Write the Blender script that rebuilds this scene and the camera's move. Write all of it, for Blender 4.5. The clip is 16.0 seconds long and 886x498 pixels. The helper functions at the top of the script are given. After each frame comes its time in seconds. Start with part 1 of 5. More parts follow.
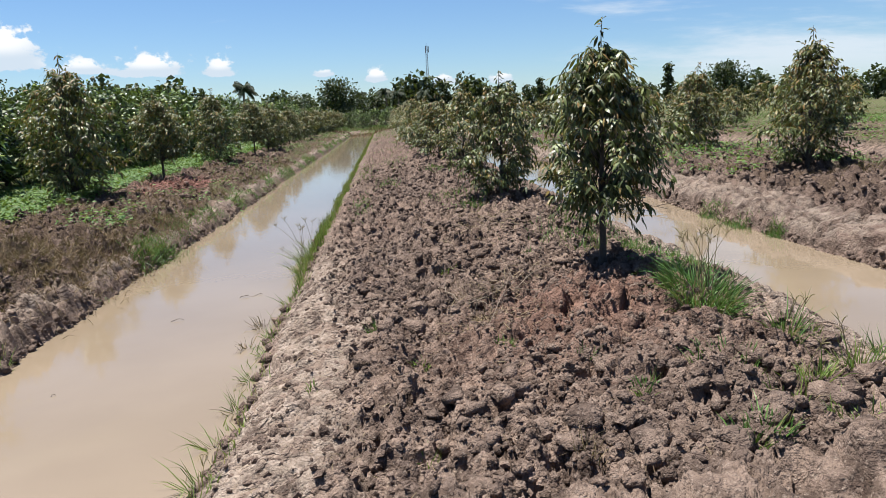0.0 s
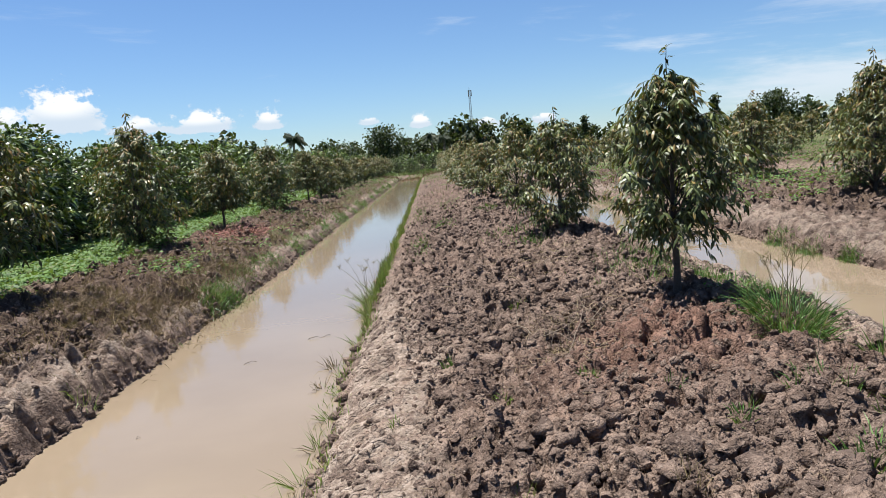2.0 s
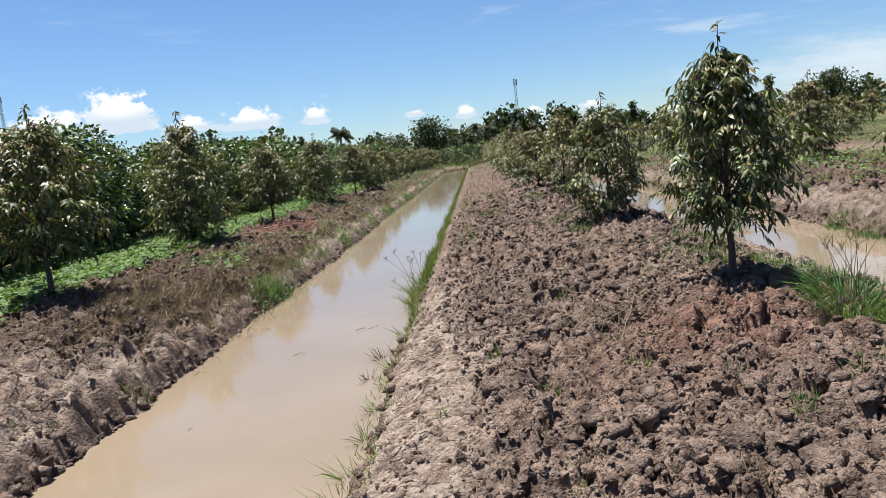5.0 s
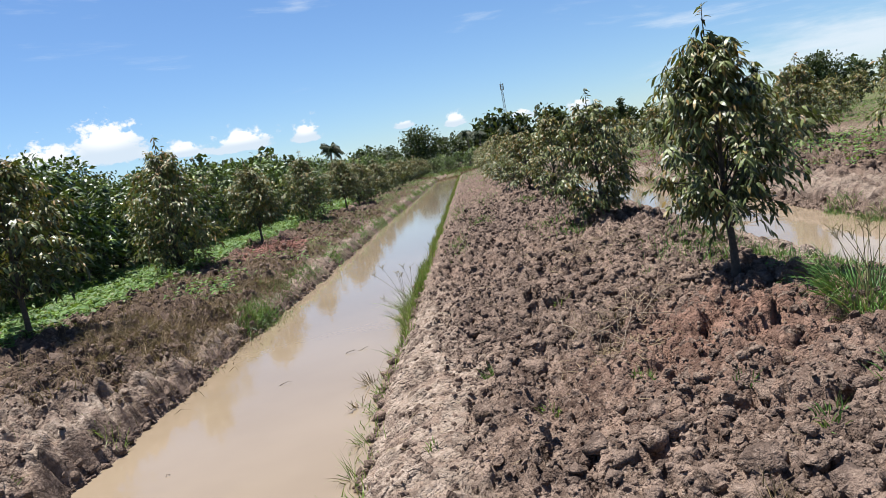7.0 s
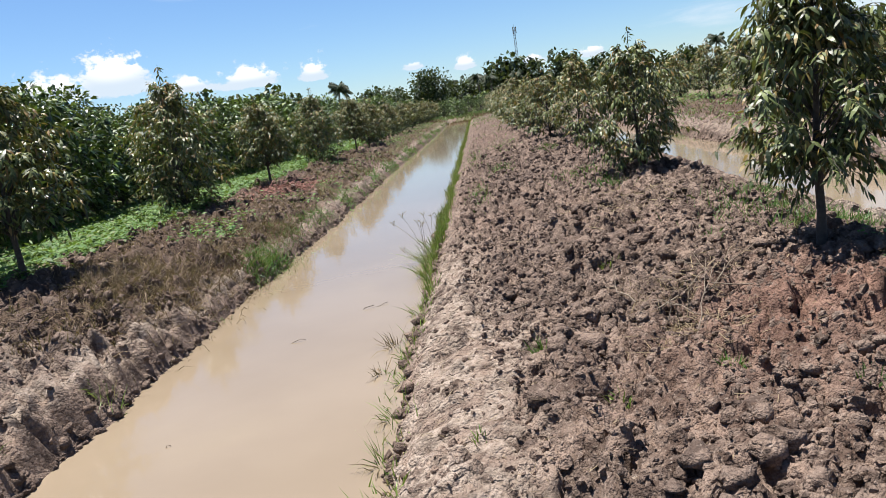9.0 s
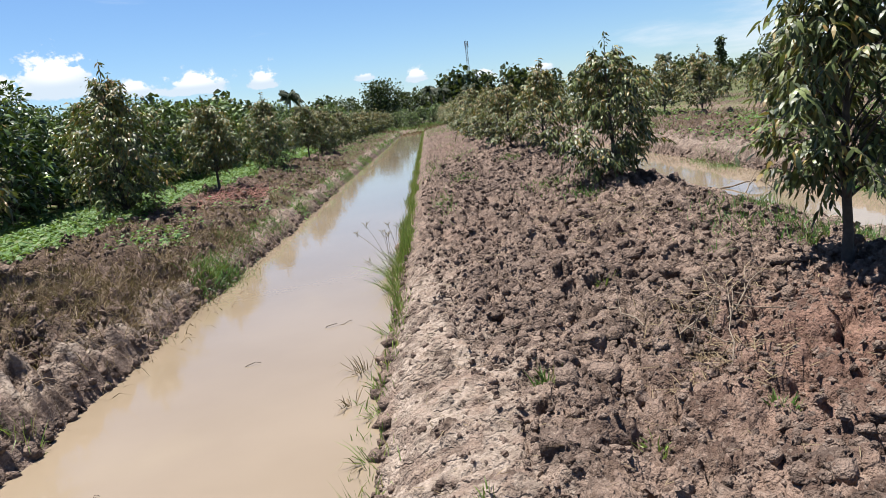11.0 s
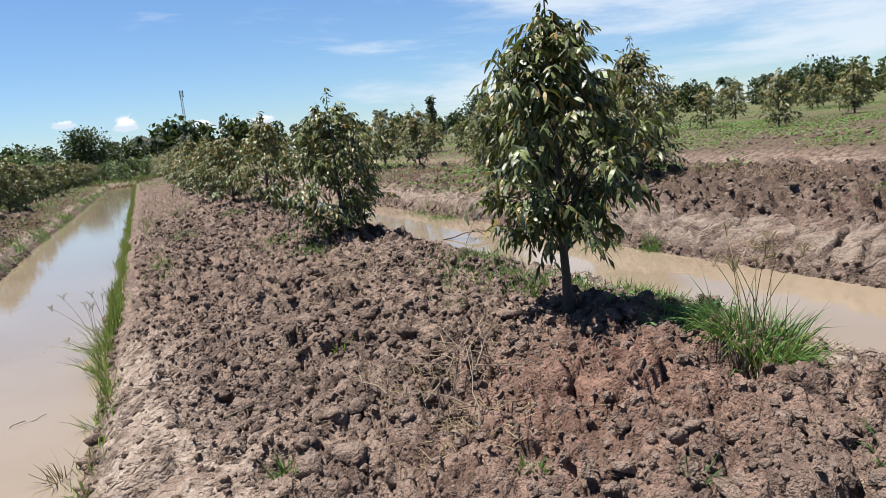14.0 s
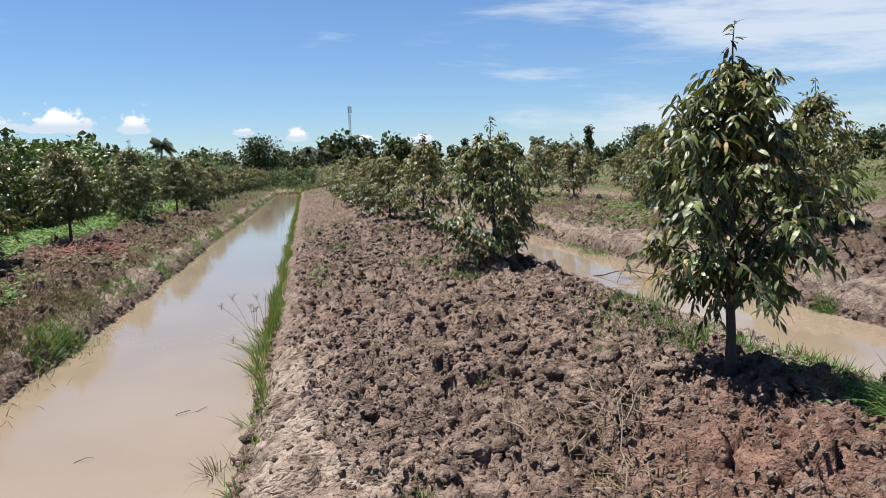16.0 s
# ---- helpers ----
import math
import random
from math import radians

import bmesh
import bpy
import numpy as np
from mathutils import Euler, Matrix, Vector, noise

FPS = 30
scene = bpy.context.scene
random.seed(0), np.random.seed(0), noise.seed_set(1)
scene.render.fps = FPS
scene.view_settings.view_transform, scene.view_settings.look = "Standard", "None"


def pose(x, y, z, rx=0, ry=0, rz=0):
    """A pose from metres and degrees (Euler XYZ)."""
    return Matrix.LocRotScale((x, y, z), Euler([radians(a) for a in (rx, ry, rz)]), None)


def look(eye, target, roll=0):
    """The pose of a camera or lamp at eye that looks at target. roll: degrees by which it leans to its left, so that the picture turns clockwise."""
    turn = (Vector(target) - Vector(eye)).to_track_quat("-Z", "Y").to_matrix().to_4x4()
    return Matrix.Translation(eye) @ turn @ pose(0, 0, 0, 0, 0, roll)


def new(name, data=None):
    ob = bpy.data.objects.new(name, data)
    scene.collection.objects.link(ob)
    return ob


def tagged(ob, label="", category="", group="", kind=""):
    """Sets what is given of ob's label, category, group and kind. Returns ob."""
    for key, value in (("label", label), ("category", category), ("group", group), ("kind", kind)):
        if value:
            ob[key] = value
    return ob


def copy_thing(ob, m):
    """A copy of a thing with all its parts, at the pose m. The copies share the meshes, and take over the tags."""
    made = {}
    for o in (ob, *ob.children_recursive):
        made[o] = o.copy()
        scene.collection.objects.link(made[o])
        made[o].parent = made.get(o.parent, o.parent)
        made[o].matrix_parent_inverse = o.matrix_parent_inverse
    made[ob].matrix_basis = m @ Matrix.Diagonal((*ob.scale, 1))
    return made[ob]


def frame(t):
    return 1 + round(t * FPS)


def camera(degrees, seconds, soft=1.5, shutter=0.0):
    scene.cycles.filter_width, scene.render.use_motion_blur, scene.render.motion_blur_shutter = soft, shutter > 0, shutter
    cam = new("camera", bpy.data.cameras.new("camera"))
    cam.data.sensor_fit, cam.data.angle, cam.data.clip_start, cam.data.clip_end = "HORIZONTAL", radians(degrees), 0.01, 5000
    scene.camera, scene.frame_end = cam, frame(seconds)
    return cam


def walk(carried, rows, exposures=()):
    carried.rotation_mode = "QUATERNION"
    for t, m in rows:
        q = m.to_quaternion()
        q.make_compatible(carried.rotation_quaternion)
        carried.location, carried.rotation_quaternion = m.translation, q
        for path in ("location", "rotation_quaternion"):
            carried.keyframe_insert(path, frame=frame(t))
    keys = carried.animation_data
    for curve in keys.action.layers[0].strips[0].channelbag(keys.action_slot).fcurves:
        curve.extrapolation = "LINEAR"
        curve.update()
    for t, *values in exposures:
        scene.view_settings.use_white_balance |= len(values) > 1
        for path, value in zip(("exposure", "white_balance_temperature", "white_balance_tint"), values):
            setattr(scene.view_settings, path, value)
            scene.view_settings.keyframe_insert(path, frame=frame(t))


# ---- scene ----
cam = camera(62.3, 16.0, soft=0.6)
PATH = [
    (0, (0.182, 0.495, 1.642), (0.322, 2.456, 1.274), -2.5),
    (0.5, (0.186, 0.604, 1.633), (0.41, 2.555, 1.255), -4.2),
    (1, (0.055, 0.606, 1.619), (0.283, 2.555, 1.234), -6.3),
    (1.5, (-0.025, 0.548, 1.622), (0.035, 2.522, 1.309), -6.1),
    (2, (-0.004, 0.493, 1.595), (0.012, 2.478, 1.348), -5.0),
    (2.5, (0.08, 0.514, 1.575), (0.295, 2.49, 1.354), -5.7),
    (3, (0.056, 0.462, 1.575), (0.308, 2.433, 1.347), -6.4),
    (3.5, (0.008, 0.48, 1.569), (-0.023, 2.464, 1.315), -6.8),
    (4, (-0.01, 0.448, 1.582), (-0.151, 2.429, 1.348), -6.5),
    (4.2, (-0.004, 0.442, 1.58), (-0.123, 2.425, 1.347), -6.2),
    (6.3, (0.06, 0.893, 1.554), (-0.081, 2.864, 1.247), -7.5),
    (6.5, (0.089, 0.907, 1.565), (-0.059, 2.884, 1.301), -8.5),
    (7, (0.109, 0.937, 1.551), (0.002, 2.92, 1.315), -10.2),
    (7.5, (-0.028, 1.076, 1.552), (-0.048, 3.058, 1.279), -9.3),
    (8, (-0.214, 1.258, 1.562), (-0.232, 3.23, 1.227), -7.4),
    (8.5, (-0.247, 1.409, 1.546), (-0.335, 3.366, 1.141), -7.0),
    (9, (-0.169, 1.642, 1.545), (-0.31, 3.6, 1.165), -8.4),
    (9.2, (-0.156, 1.7, 1.54), (-0.306, 3.659, 1.168), -8.4),
    (11.3, (-0.432, 2.437, 1.457), (-0.4, 4.404, 1.097), -6.7),
    (11.5, (-0.414, 2.539, 1.462), (-0.348, 4.513, 1.145), -6.6),
    (12, (-0.411, 2.588, 1.477), (-0.039, 4.532, 1.189), -5.9),
    (12.5, (-0.396, 2.553, 1.504), (0.325, 4.404, 1.268), -6.7),
    (13, (-0.353, 2.54, 1.493), (0.56, 4.306, 1.271), -6.7),
    (13.5, (-0.374, 2.549, 1.486), (0.465, 4.348, 1.236), -6.8),
    (14, (-0.372, 2.601, 1.493), (0.355, 4.438, 1.182), -6.0),
    (14.5, (-0.384, 2.644, 1.529), (0.265, 4.502, 1.176), -4.7),
    (15, (-0.412, 2.666, 1.563), (0.167, 4.552, 1.23), -3.5),
    (15.5, (-0.436, 2.667, 1.552), (0.028, 4.597, 1.308), -2.0),
    (16, (-0.431, 2.653, 1.571), (-0.072, 4.608, 1.353), -2.0),
]
walk(cam, [(t, look(eye, target, roll)) for t, eye, target, roll in PATH], [(0.0, 1.28), (4.0, 1.31), (6.5, 1.34), (9.0, 1.40), (12.0, 1.39), (13.0, 1.30), (14.5, 1.37), (16.0, 1.27)])

# ---- world, sun ----
SUN_AZ, SUN_EL = radians(-58), radians(71)
sun_dir = Vector((math.sin(SUN_AZ) * math.cos(SUN_EL), math.cos(SUN_AZ) * math.cos(SUN_EL), math.sin(SUN_EL)))
sun_data = bpy.data.lights.new("sun", "SUN")
sun_data.energy, sun_data.angle, sun_data.color = 5.0, radians(0.53), (1.0, 0.965, 0.91)
sun = new("sun", sun_data)
sun.matrix_world = look(sun_dir * 60, (0, 0, 0))


class Nodes:
    """A short way to write node trees."""

    def __init__(self, tree):
        self.t = tree
        tree.nodes.clear()

    def add(self, kind, ins=None, **props):
        n = self.t.nodes.new(kind)
        for k, v in props.items():
            setattr(n, k, v)
        for k, v in (ins or {}).items():
            if isinstance(v, bpy.types.NodeSocket):
                self.t.links.new(v, n.inputs[k])
            else:
                n.inputs[k].default_value = v
        return n

    def m(self, op, a, b=0.0, c=0.0, clamp=False):
        n = self.add("ShaderNodeMath", {0: a, 1: b, 2: c}, operation=op)
        n.use_clamp = clamp
        return n.outputs[0]

    def mix(self, fac, a, b):
        n = self.add("ShaderNodeMix", {"Factor": fac}, data_type="RGBA")
        for k, v in ((6, a), (7, b)):
            if isinstance(v, bpy.types.NodeSocket):
                self.t.links.new(v, n.inputs[k])
            else:
                n.inputs[k].default_value = (*v, 1)
        return n.outputs[2]

    def ramp(self, x, lo, hi, a=0.0, b=1.0, smooth=True):
        n = self.add("ShaderNodeMapRange", {"Value": x, "From Min": lo, "From Max": hi, "To Min": a, "To Max": b})
        n.interpolation_type = "SMOOTHSTEP" if smooth else "LINEAR"
        return n.outputs[0]

    def noise(self, vec, scale, detail=4.0, rough=0.55, dist=0.0):
        n = self.add("ShaderNodeTexNoise", {"Scale": scale, "Detail": detail, "Roughness": rough, "Distortion": dist})
        if vec is not None:
            self.t.links.new(vec, n.inputs["Vector"])
        return n.outputs[0]


world = bpy.data.worlds.new("sky")
scene.world = world
world.use_nodes = True
W = Nodes(world.node_tree)
sky = W.add("ShaderNodeTexSky", sky_type="NISHITA", sun_disc=False, sun_elevation=SUN_EL, sun_rotation=SUN_AZ,
            altitude=0.0, air_density=1.0, dust_density=0.05, ozone_density=4.0)
coord = W.add("ShaderNodeTexCoord").outputs["Generated"]
xyz = W.add("ShaderNodeSeparateXYZ", {0: coord})
az = W.m("MULTIPLY", W.m("ARCTAN2", xyz.outputs[0], xyz.outputs[1]), 57.2958)
el = W.m("MULTIPLY", W.m("ARCSINE", xyz.outputs[2]), 57.2958)
# cumulus heaps low over the horizon: azimuth, base, half width, height, weight
heaps = [(-25.6, 4.1, 2.7, 2.7, 1.05), (-30.0, 4.0, 3.0, 1.8, 0.95), (-16.6, 3.4, 2.8, 1.5, 0.95), (-21.0, 3.6, 2.6, 1.1, 0.85), (-11.8, 3.3, 1.1, 1.3, 0.95),
         (-4.3, 3.0, 0.9, 0.7, 0.7), (-0.4, 2.5, 1.0, 0.9, 0.95), (4.8, 2.1, 0.9, 0.9, 0.8), (9.0, 2.0, 1.1, 0.9, 0.9), (-36, 3.2, 5.0, 2.4, 0.9), (-60, 3, 9, 3, 0.9), (75, 3, 8, 2.5, 0.9)]
heap = None
low = None
for a0, base, w, h, k in heaps:
    dx = W.m("POWER", W.m("ABSOLUTE", W.m("DIVIDE", W.m("SUBTRACT", az, a0), w)), 2.0)
    up = W.m("DIVIDE", W.m("SUBTRACT", el, base), h)
    dy = W.m("POWER", W.m("ABSOLUTE", up), 2.0)
    g = W.m("MULTIPLY", W.m("MULTIPLY", W.m("POWER", 2.718, W.m("MULTIPLY", W.m("ADD", dx, dy), -0.9)), k), W.ramp(up, -0.25, 0.12))
    heap = g if heap is None else W.m("MAXIMUM", heap, g)
    tone = W.m("MULTIPLY", g, W.ramp(up, 0.0, 0.9))
    low = tone if low is None else W.m("MAXIMUM", low, tone)
flat = W.add("ShaderNodeCombineXYZ", {0: az, 1: W.m("MULTIPLY", el, 1.35), 2: 3.0}).outputs[0]
puff = W.noise(flat, 0.9, 7.0, 0.62)
cumulus = W.ramp(W.m("ADD", heap, W.m("MULTIPLY", W.m("SUBTRACT", puff, 0.5), 1.5)), 0.34, 0.56)
# thin high cloud, drawn out in streaks, mostly over the east
streak_vec = W.add("ShaderNodeCombineXYZ", {0: W.m("MULTIPLY", az, 0.055), 1: W.m("ADD", W.m("MULTIPLY", el, 0.36), W.m("MULTIPLY", az, 0.012)), 2: 7.3}).outputs[0]
streak = W.noise(streak_vec, 1.0, 6.0, 0.6, 0.25)
wide = W.noise(W.add("ShaderNodeCombineXYZ", {0: W.m("MULTIPLY", az, 0.03), 1: W.m("MULTIPLY", el, 0.12), 2: 1.0}).outputs[0], 1.0, 2.0)
east = W.m("MULTIPLY", W.ramp(az, 4, 40), W.ramp(el, 15, 8))
cirrus = W.m("MULTIPLY", W.ramp(W.m("ADD", streak, W.m("ADD", W.m("MULTIPLY", W.m("SUBTRACT", wide, 0.5), 0.5), W.m("MULTIPLY", east, 0.32))), 0.60, 0.86), 0.75)
blue = W.add("ShaderNodeMix", {"Factor": 1.0, 6: sky.outputs[0], 7: (0.84, 1.0, 1.2, 1)}, data_type="RGBA", blend_type="MULTIPLY").outputs[2]
SKY = 0.074
sky_lit = W.add("ShaderNodeVectorMath", {0: blue, "Scale": SKY}, operation="SCALE").outputs[0]
lit = W.mix(W.ramp(low, 0.1, 0.55), (0.49, 0.56, 0.64), (0.76, 0.76, 0.76))
out = W.mix(W.m("MULTIPLY", cirrus, W.ramp(el, 0.0, 3.0)), sky_lit, (0.57, 0.62, 0.68))
out = W.mix(W.m("MULTIPLY", cumulus, 0.94), out, lit)
bg = W.add("ShaderNodeBackground", {"Color": out, "Strength": 0.58})
W.add("ShaderNodeOutputWorld", {"Surface": bg.outputs[0]})


# ---- materials ----
def material(name):
    mt = bpy.data.materials.new(name)
    mt.use_nodes = True
    return mt, Nodes(mt.node_tree)


def finish(n, shader):
    n.add("ShaderNodeOutputMaterial", {"Surface": shader})


def earth_material(name, mask=False):
    """Ploughed clay: grey brown, patches of dried pale crust and of red subsoil, crumbly relief."""
    mt, n = material(name)
    p = n.add("ShaderNodeNewGeometry").outputs["Position"]
    big = n.noise(p, 0.9, 3.0)
    mid = n.noise(p, 7.0, 5.0, 0.6)
    fine = n.noise(p, 45.0, 5.0, 0.65)
    col = n.mix(n.ramp(mid, 0.38, 0.62), (0.0582, 0.04, 0.0314), (0.2236, 0.1625, 0.1284))
    col = n.mix(n.ramp(big, 0.42, 0.66, 0.0, 0.5), col, (0.1152, 0.0851, 0.0696))
    col = n.mix(n.ramp(fine, 0.52, 0.72, 0.0, 0.75), col, (0.2818, 0.2252, 0.1859))
    col = n.mix(n.ramp(n.noise(p, 110.0, 3.0, 0.6), 0.50, 0.36, 0.0, 0.5), col, (0.0735, 0.0512, 0.0414))
    if mask:
        red = n.add("ShaderNodeAttribute", attribute_name="red_soil").outputs["Fac"]
        pale = n.add("ShaderNodeAttribute", attribute_name="pale_crust").outputs["Fac"]
        green = n.add("ShaderNodeAttribute", attribute_name="turf").outputs["Fac"]
        straw = n.add("ShaderNodeAttribute", attribute_name="withered").outputs["Fac"]
        dark_soil = n.add("ShaderNodeAttribute", attribute_name="dark_soil").outputs["Fac"]
        # mixes the soil towards a darker brown where the mask is set
        col = n.mix(n.m("MULTIPLY", dark_soil, n.ramp(n.noise(p, 1.6, 4.0), 0.3, 0.6, 0.45, 1.0)), col, n.mix(n.ramp(mid, 0.36, 0.62), (0.0328, 0.0221, 0.0188), (0.1121, 0.0793, 0.0644)))
        rust = n.mix(n.ramp(n.noise(p, 9.0, 6.0, 0.65), 0.36, 0.64), (0.074, 0.0383, 0.0287), (0.2044, 0.1201, 0.0905))
        col = n.mix(n.m("MULTIPLY", red, n.ramp(mid, 0.2, 0.6, 0.45, 1.0)), col, rust)
        clay = n.mix(n.ramp(n.noise(p, 22.0, 4.0, 0.6), 0.35, 0.65), (0.2479, 0.1966, 0.1583), (0.3567, 0.2923, 0.2401))
        col = n.mix(n.m("MULTIPLY", pale, n.ramp(n.noise(p, 5.0, 7.0, 0.7), 0.38, 0.60, 0.05, 0.95)), col, clay)
        col = n.mix(n.m("MULTIPLY", straw, n.ramp(mid, 0.3, 0.6)), col, (0.0766, 0.0531, 0.0368))
        col = n.mix(n.m("MULTIPLY", green, n.ramp(n.noise(p, 3.0, 6.0, 0.65), 0.36, 0.6)), col, (0.0685, 0.1057, 0.0249))
    else:
        tint = n.add("ShaderNodeObjectInfo").outputs["Random"]
        isl = n.add("ShaderNodeNewGeometry").outputs["Random Per Island"]
        col = n.mix(n.m("MULTIPLY", n.m("FRACT", n.m("ADD", tint, isl)), 0.45), col, (0.1318, 0.0969, 0.0802))
    crumb = n.add("ShaderNodeTexVoronoi", {"Vector": p, "Scale": 38.0, "Detail": 2.0, "Roughness": 0.6}).outputs["Distance"]
    bent = n.add("ShaderNodeVectorMath", {0: p, 1: n.add("ShaderNodeVectorMath", {0: n.add("ShaderNodeTexNoise", {"Vector": p, "Scale": 9.0, "Detail": 4.0}).outputs["Color"], "Scale": 0.12}, operation="SCALE").outputs[0]}, operation="ADD").outputs[0]
    split = n.add("ShaderNodeTexVoronoi", {"Vector": bent, "Scale": 11.0}, feature="DISTANCE_TO_EDGE").outputs["Distance"]
    split = n.ramp(split, 0.0, 0.09)
    slab = 0.0
    if mask:
        wide_split = n.add("ShaderNodeTexVoronoi", {"Vector": n.add("ShaderNodeVectorMath", {0: bent, 1: (0.8, 2.0, 1.4)}, operation="MULTIPLY").outputs[0], "Scale": 3.6}, feature="DISTANCE_TO_EDGE").outputs["Distance"]
        slab = n.m("MULTIPLY", n.m("MULTIPLY", n.ramp(wide_split, 0.0, 0.05), pale), 0.6)
    relief = n.m("ADD", n.m("ADD", n.m("MULTIPLY", n.noise(p, 15.0, 6.0, 0.60), 1.7), n.m("MULTIPLY", n.noise(p, 70.0, 4.0, 0.7), 0.5)), n.m("ADD", n.m("MULTIPLY", crumb, -0.5), n.m("ADD", n.m("MULTIPLY", split, 0.12), slab)))
    bump = n.add("ShaderNodeBump", {"Height": relief, "Strength": 1.0, "Distance": 0.024})
    b = n.add("ShaderNodeBsdfPrincipled", {"Base Color": col, "Roughness": 0.88, "Normal": bump.outputs[0], "Specular IOR Level": 0.08})
    finish(n, b.outputs[0])
    return mt


def leaf_material(name, dark, light, old, share, rough=0.38, trans=0.25):
    """Leaves: each one its own tone between dark and light, a share of old ones, a paler stalk of light through the blade."""
    mt, n = material(name)
    isl = n.add("ShaderNodeNewGeometry").outputs["Random Per Island"]
    tree = n.add("ShaderNodeObjectInfo").outputs["Random"]
    mixed = n.m("FRACT", n.m("ADD", n.m("MULTIPLY", isl, 7.31), tree))
    p = n.add("ShaderNodeTexCoord").outputs["Object"]
    col = n.mix(n.m("POWER", mixed, 1.35), dark, light)
    col = n.mix(n.ramp(n.noise(p, 2.2, 2.0), 0.45, 0.7, 0.0, 0.35), col, light)
    col = n.mix(n.m("MULTIPLY", n.m("LESS_THAN", n.m("FRACT", n.m("MULTIPLY", isl, 13.7)), share), 0.85), col, old)
    veins = n.noise(p, 60.0, 2.0)
    b = n.add("ShaderNodeBsdfPrincipled", {"Base Color": col, "Roughness": rough, "Specular IOR Level": 0.34,
                                           "Normal": n.add("ShaderNodeBump", {"Height": veins, "Strength": 0.25, "Distance": 0.004}).outputs[0]})
    warm = n.mix(0.3, col, (0.25, 0.30, 0.03))
    tr = n.add("ShaderNodeBsdfTranslucent", {"Color": warm})
    finish(n, n.add("ShaderNodeMixShader", {0: trans, 1: b.outputs[0], 2: tr.outputs[0]}).outputs[0])
    return mt


def plain_material(name, a, b, scale=8.0, rough=0.8, metal=0.0, depth=0.006):
    mt, n = material(name)
    p = n.add("ShaderNodeTexCoord").outputs["Object"]
    tint = n.add("ShaderNodeNewGeometry").outputs["Random Per Island"]
    f = n.m("ADD", n.m("MULTIPLY", n.noise(p, scale, 5.0, 0.6), 0.75), n.m("MULTIPLY", tint, 0.25))
    col = n.mix(n.ramp(f, 0.3, 0.72), a, b)
    bump = n.add("ShaderNodeBump", {"Height": n.noise(p, scale * 3, 4.0), "Strength": 0.5, "Distance": depth})
    s = n.add("ShaderNodeBsdfPrincipled", {"Base Color": col, "Roughness": rough, "Metallic": metal, "Normal": bump.outputs[0]})
    finish(n, s.outputs[0])
    return mt


def water_material():
    mt, n = material("muddy_water")
    p = n.add("ShaderNodeNewGeometry").outputs["Position"]
    col = n.mix(n.ramp(n.noise(p, 0.6, 4.0), 0.3, 0.7), (0.1676, 0.1294, 0.0894), (0.1882, 0.147, 0.1035))
    still = n.m("ADD", n.noise(p, 3.0, 3.0), n.m("MULTIPLY", n.noise(p, 14.0, 2.0), 0.25))
    bump = n.add("ShaderNodeBump", {"Height": still, "Strength": 0.12, "Distance": 0.012})
    s = n.add("ShaderNodeBsdfPrincipled", {"Base Color": col, "Roughness": 0.05, "IOR": 1.33, "Normal": bump.outputs[0]})
    finish(n, s.outputs[0])
    return mt


EARTH = earth_material("clay_soil", True)
CLOD = earth_material("clay_clod")
WATER = water_material()
BARK = plain_material("bark", (0.0255, 0.0204, 0.0165), (0.0605, 0.0496, 0.0408), 30.0, 0.85)
PALM_BARK = plain_material("palm_bark", (0.0636, 0.0541, 0.0445), (0.1273, 0.1146, 0.0955), 6.0, 0.9)
LEAF = leaf_material("durian_leaf", (0.009, 0.018, 0.006), (0.128, 0.156, 0.048), (0.21, 0.145, 0.045), 0.09, 0.45, 0.14)
LEAF_TOP = leaf_material("young_durian_leaf", (0.055, 0.056, 0.016), (0.140, 0.130, 0.034), (0.18, 0.105, 0.035), 0.3, 0.48, 0.18)
LEAF_BUSH = leaf_material("orchard_leaf", (0.005, 0.014, 0.004), (0.090, 0.150, 0.028), (0.19, 0.25, 0.05), 0.10, 0.40, 0.10)
LEAF_FAR = leaf_material("wood_leaf", (0.0064, 0.0165, 0.0064), (0.035, 0.0605, 0.0191), (0.0573, 0.07, 0.0191), 0.1, 0.55, 0.15)
LEAF_PALM = leaf_material("palm_leaf", (0.0101, 0.0217, 0.0089), (0.0223, 0.0382, 0.0127), (0.0509, 0.0509, 0.0191), 0.1, 0.6, 0.1)
GRASS = leaf_material("grass_blade", (0.028, 0.078, 0.014), (0.105, 0.205, 0.045), (0.20, 0.17, 0.07), 0.1, 0.5, 0.24)
WEED = leaf_material("weed_leaf", (0.030, 0.080, 0.014), (0.100, 0.190, 0.034), (0.13, 0.16, 0.05), 0.08, 0.62, 0.26)
REED = leaf_material("reed_blade", (0.07, 0.1209, 0.0223), (0.1973, 0.28, 0.0636), (0.2164, 0.1718, 0.0764), 0.12, 0.5, 0.30)
STRAW = leaf_material("straw", (0.085, 0.058, 0.030), (0.205, 0.155, 0.088), (0.065, 0.038, 0.020), 0.3, 0.7, 0.12)
BROWN = leaf_material("withered_grass", (0.0636, 0.0378, 0.0224), (0.2236, 0.1548, 0.0843), (0.0731, 0.031, 0.0189), 0.3, 0.7, 0.15)
STEEL = plain_material("galvanised_steel", (0.1892, 0.1978, 0.2107), (0.2666, 0.2752, 0.2881), 2.0, 0.5, 0.6)
TWIG = plain_material("dry_twig", (0.0688, 0.0499, 0.0361), (0.1806, 0.1419, 0.1032), 25.0, 0.9)


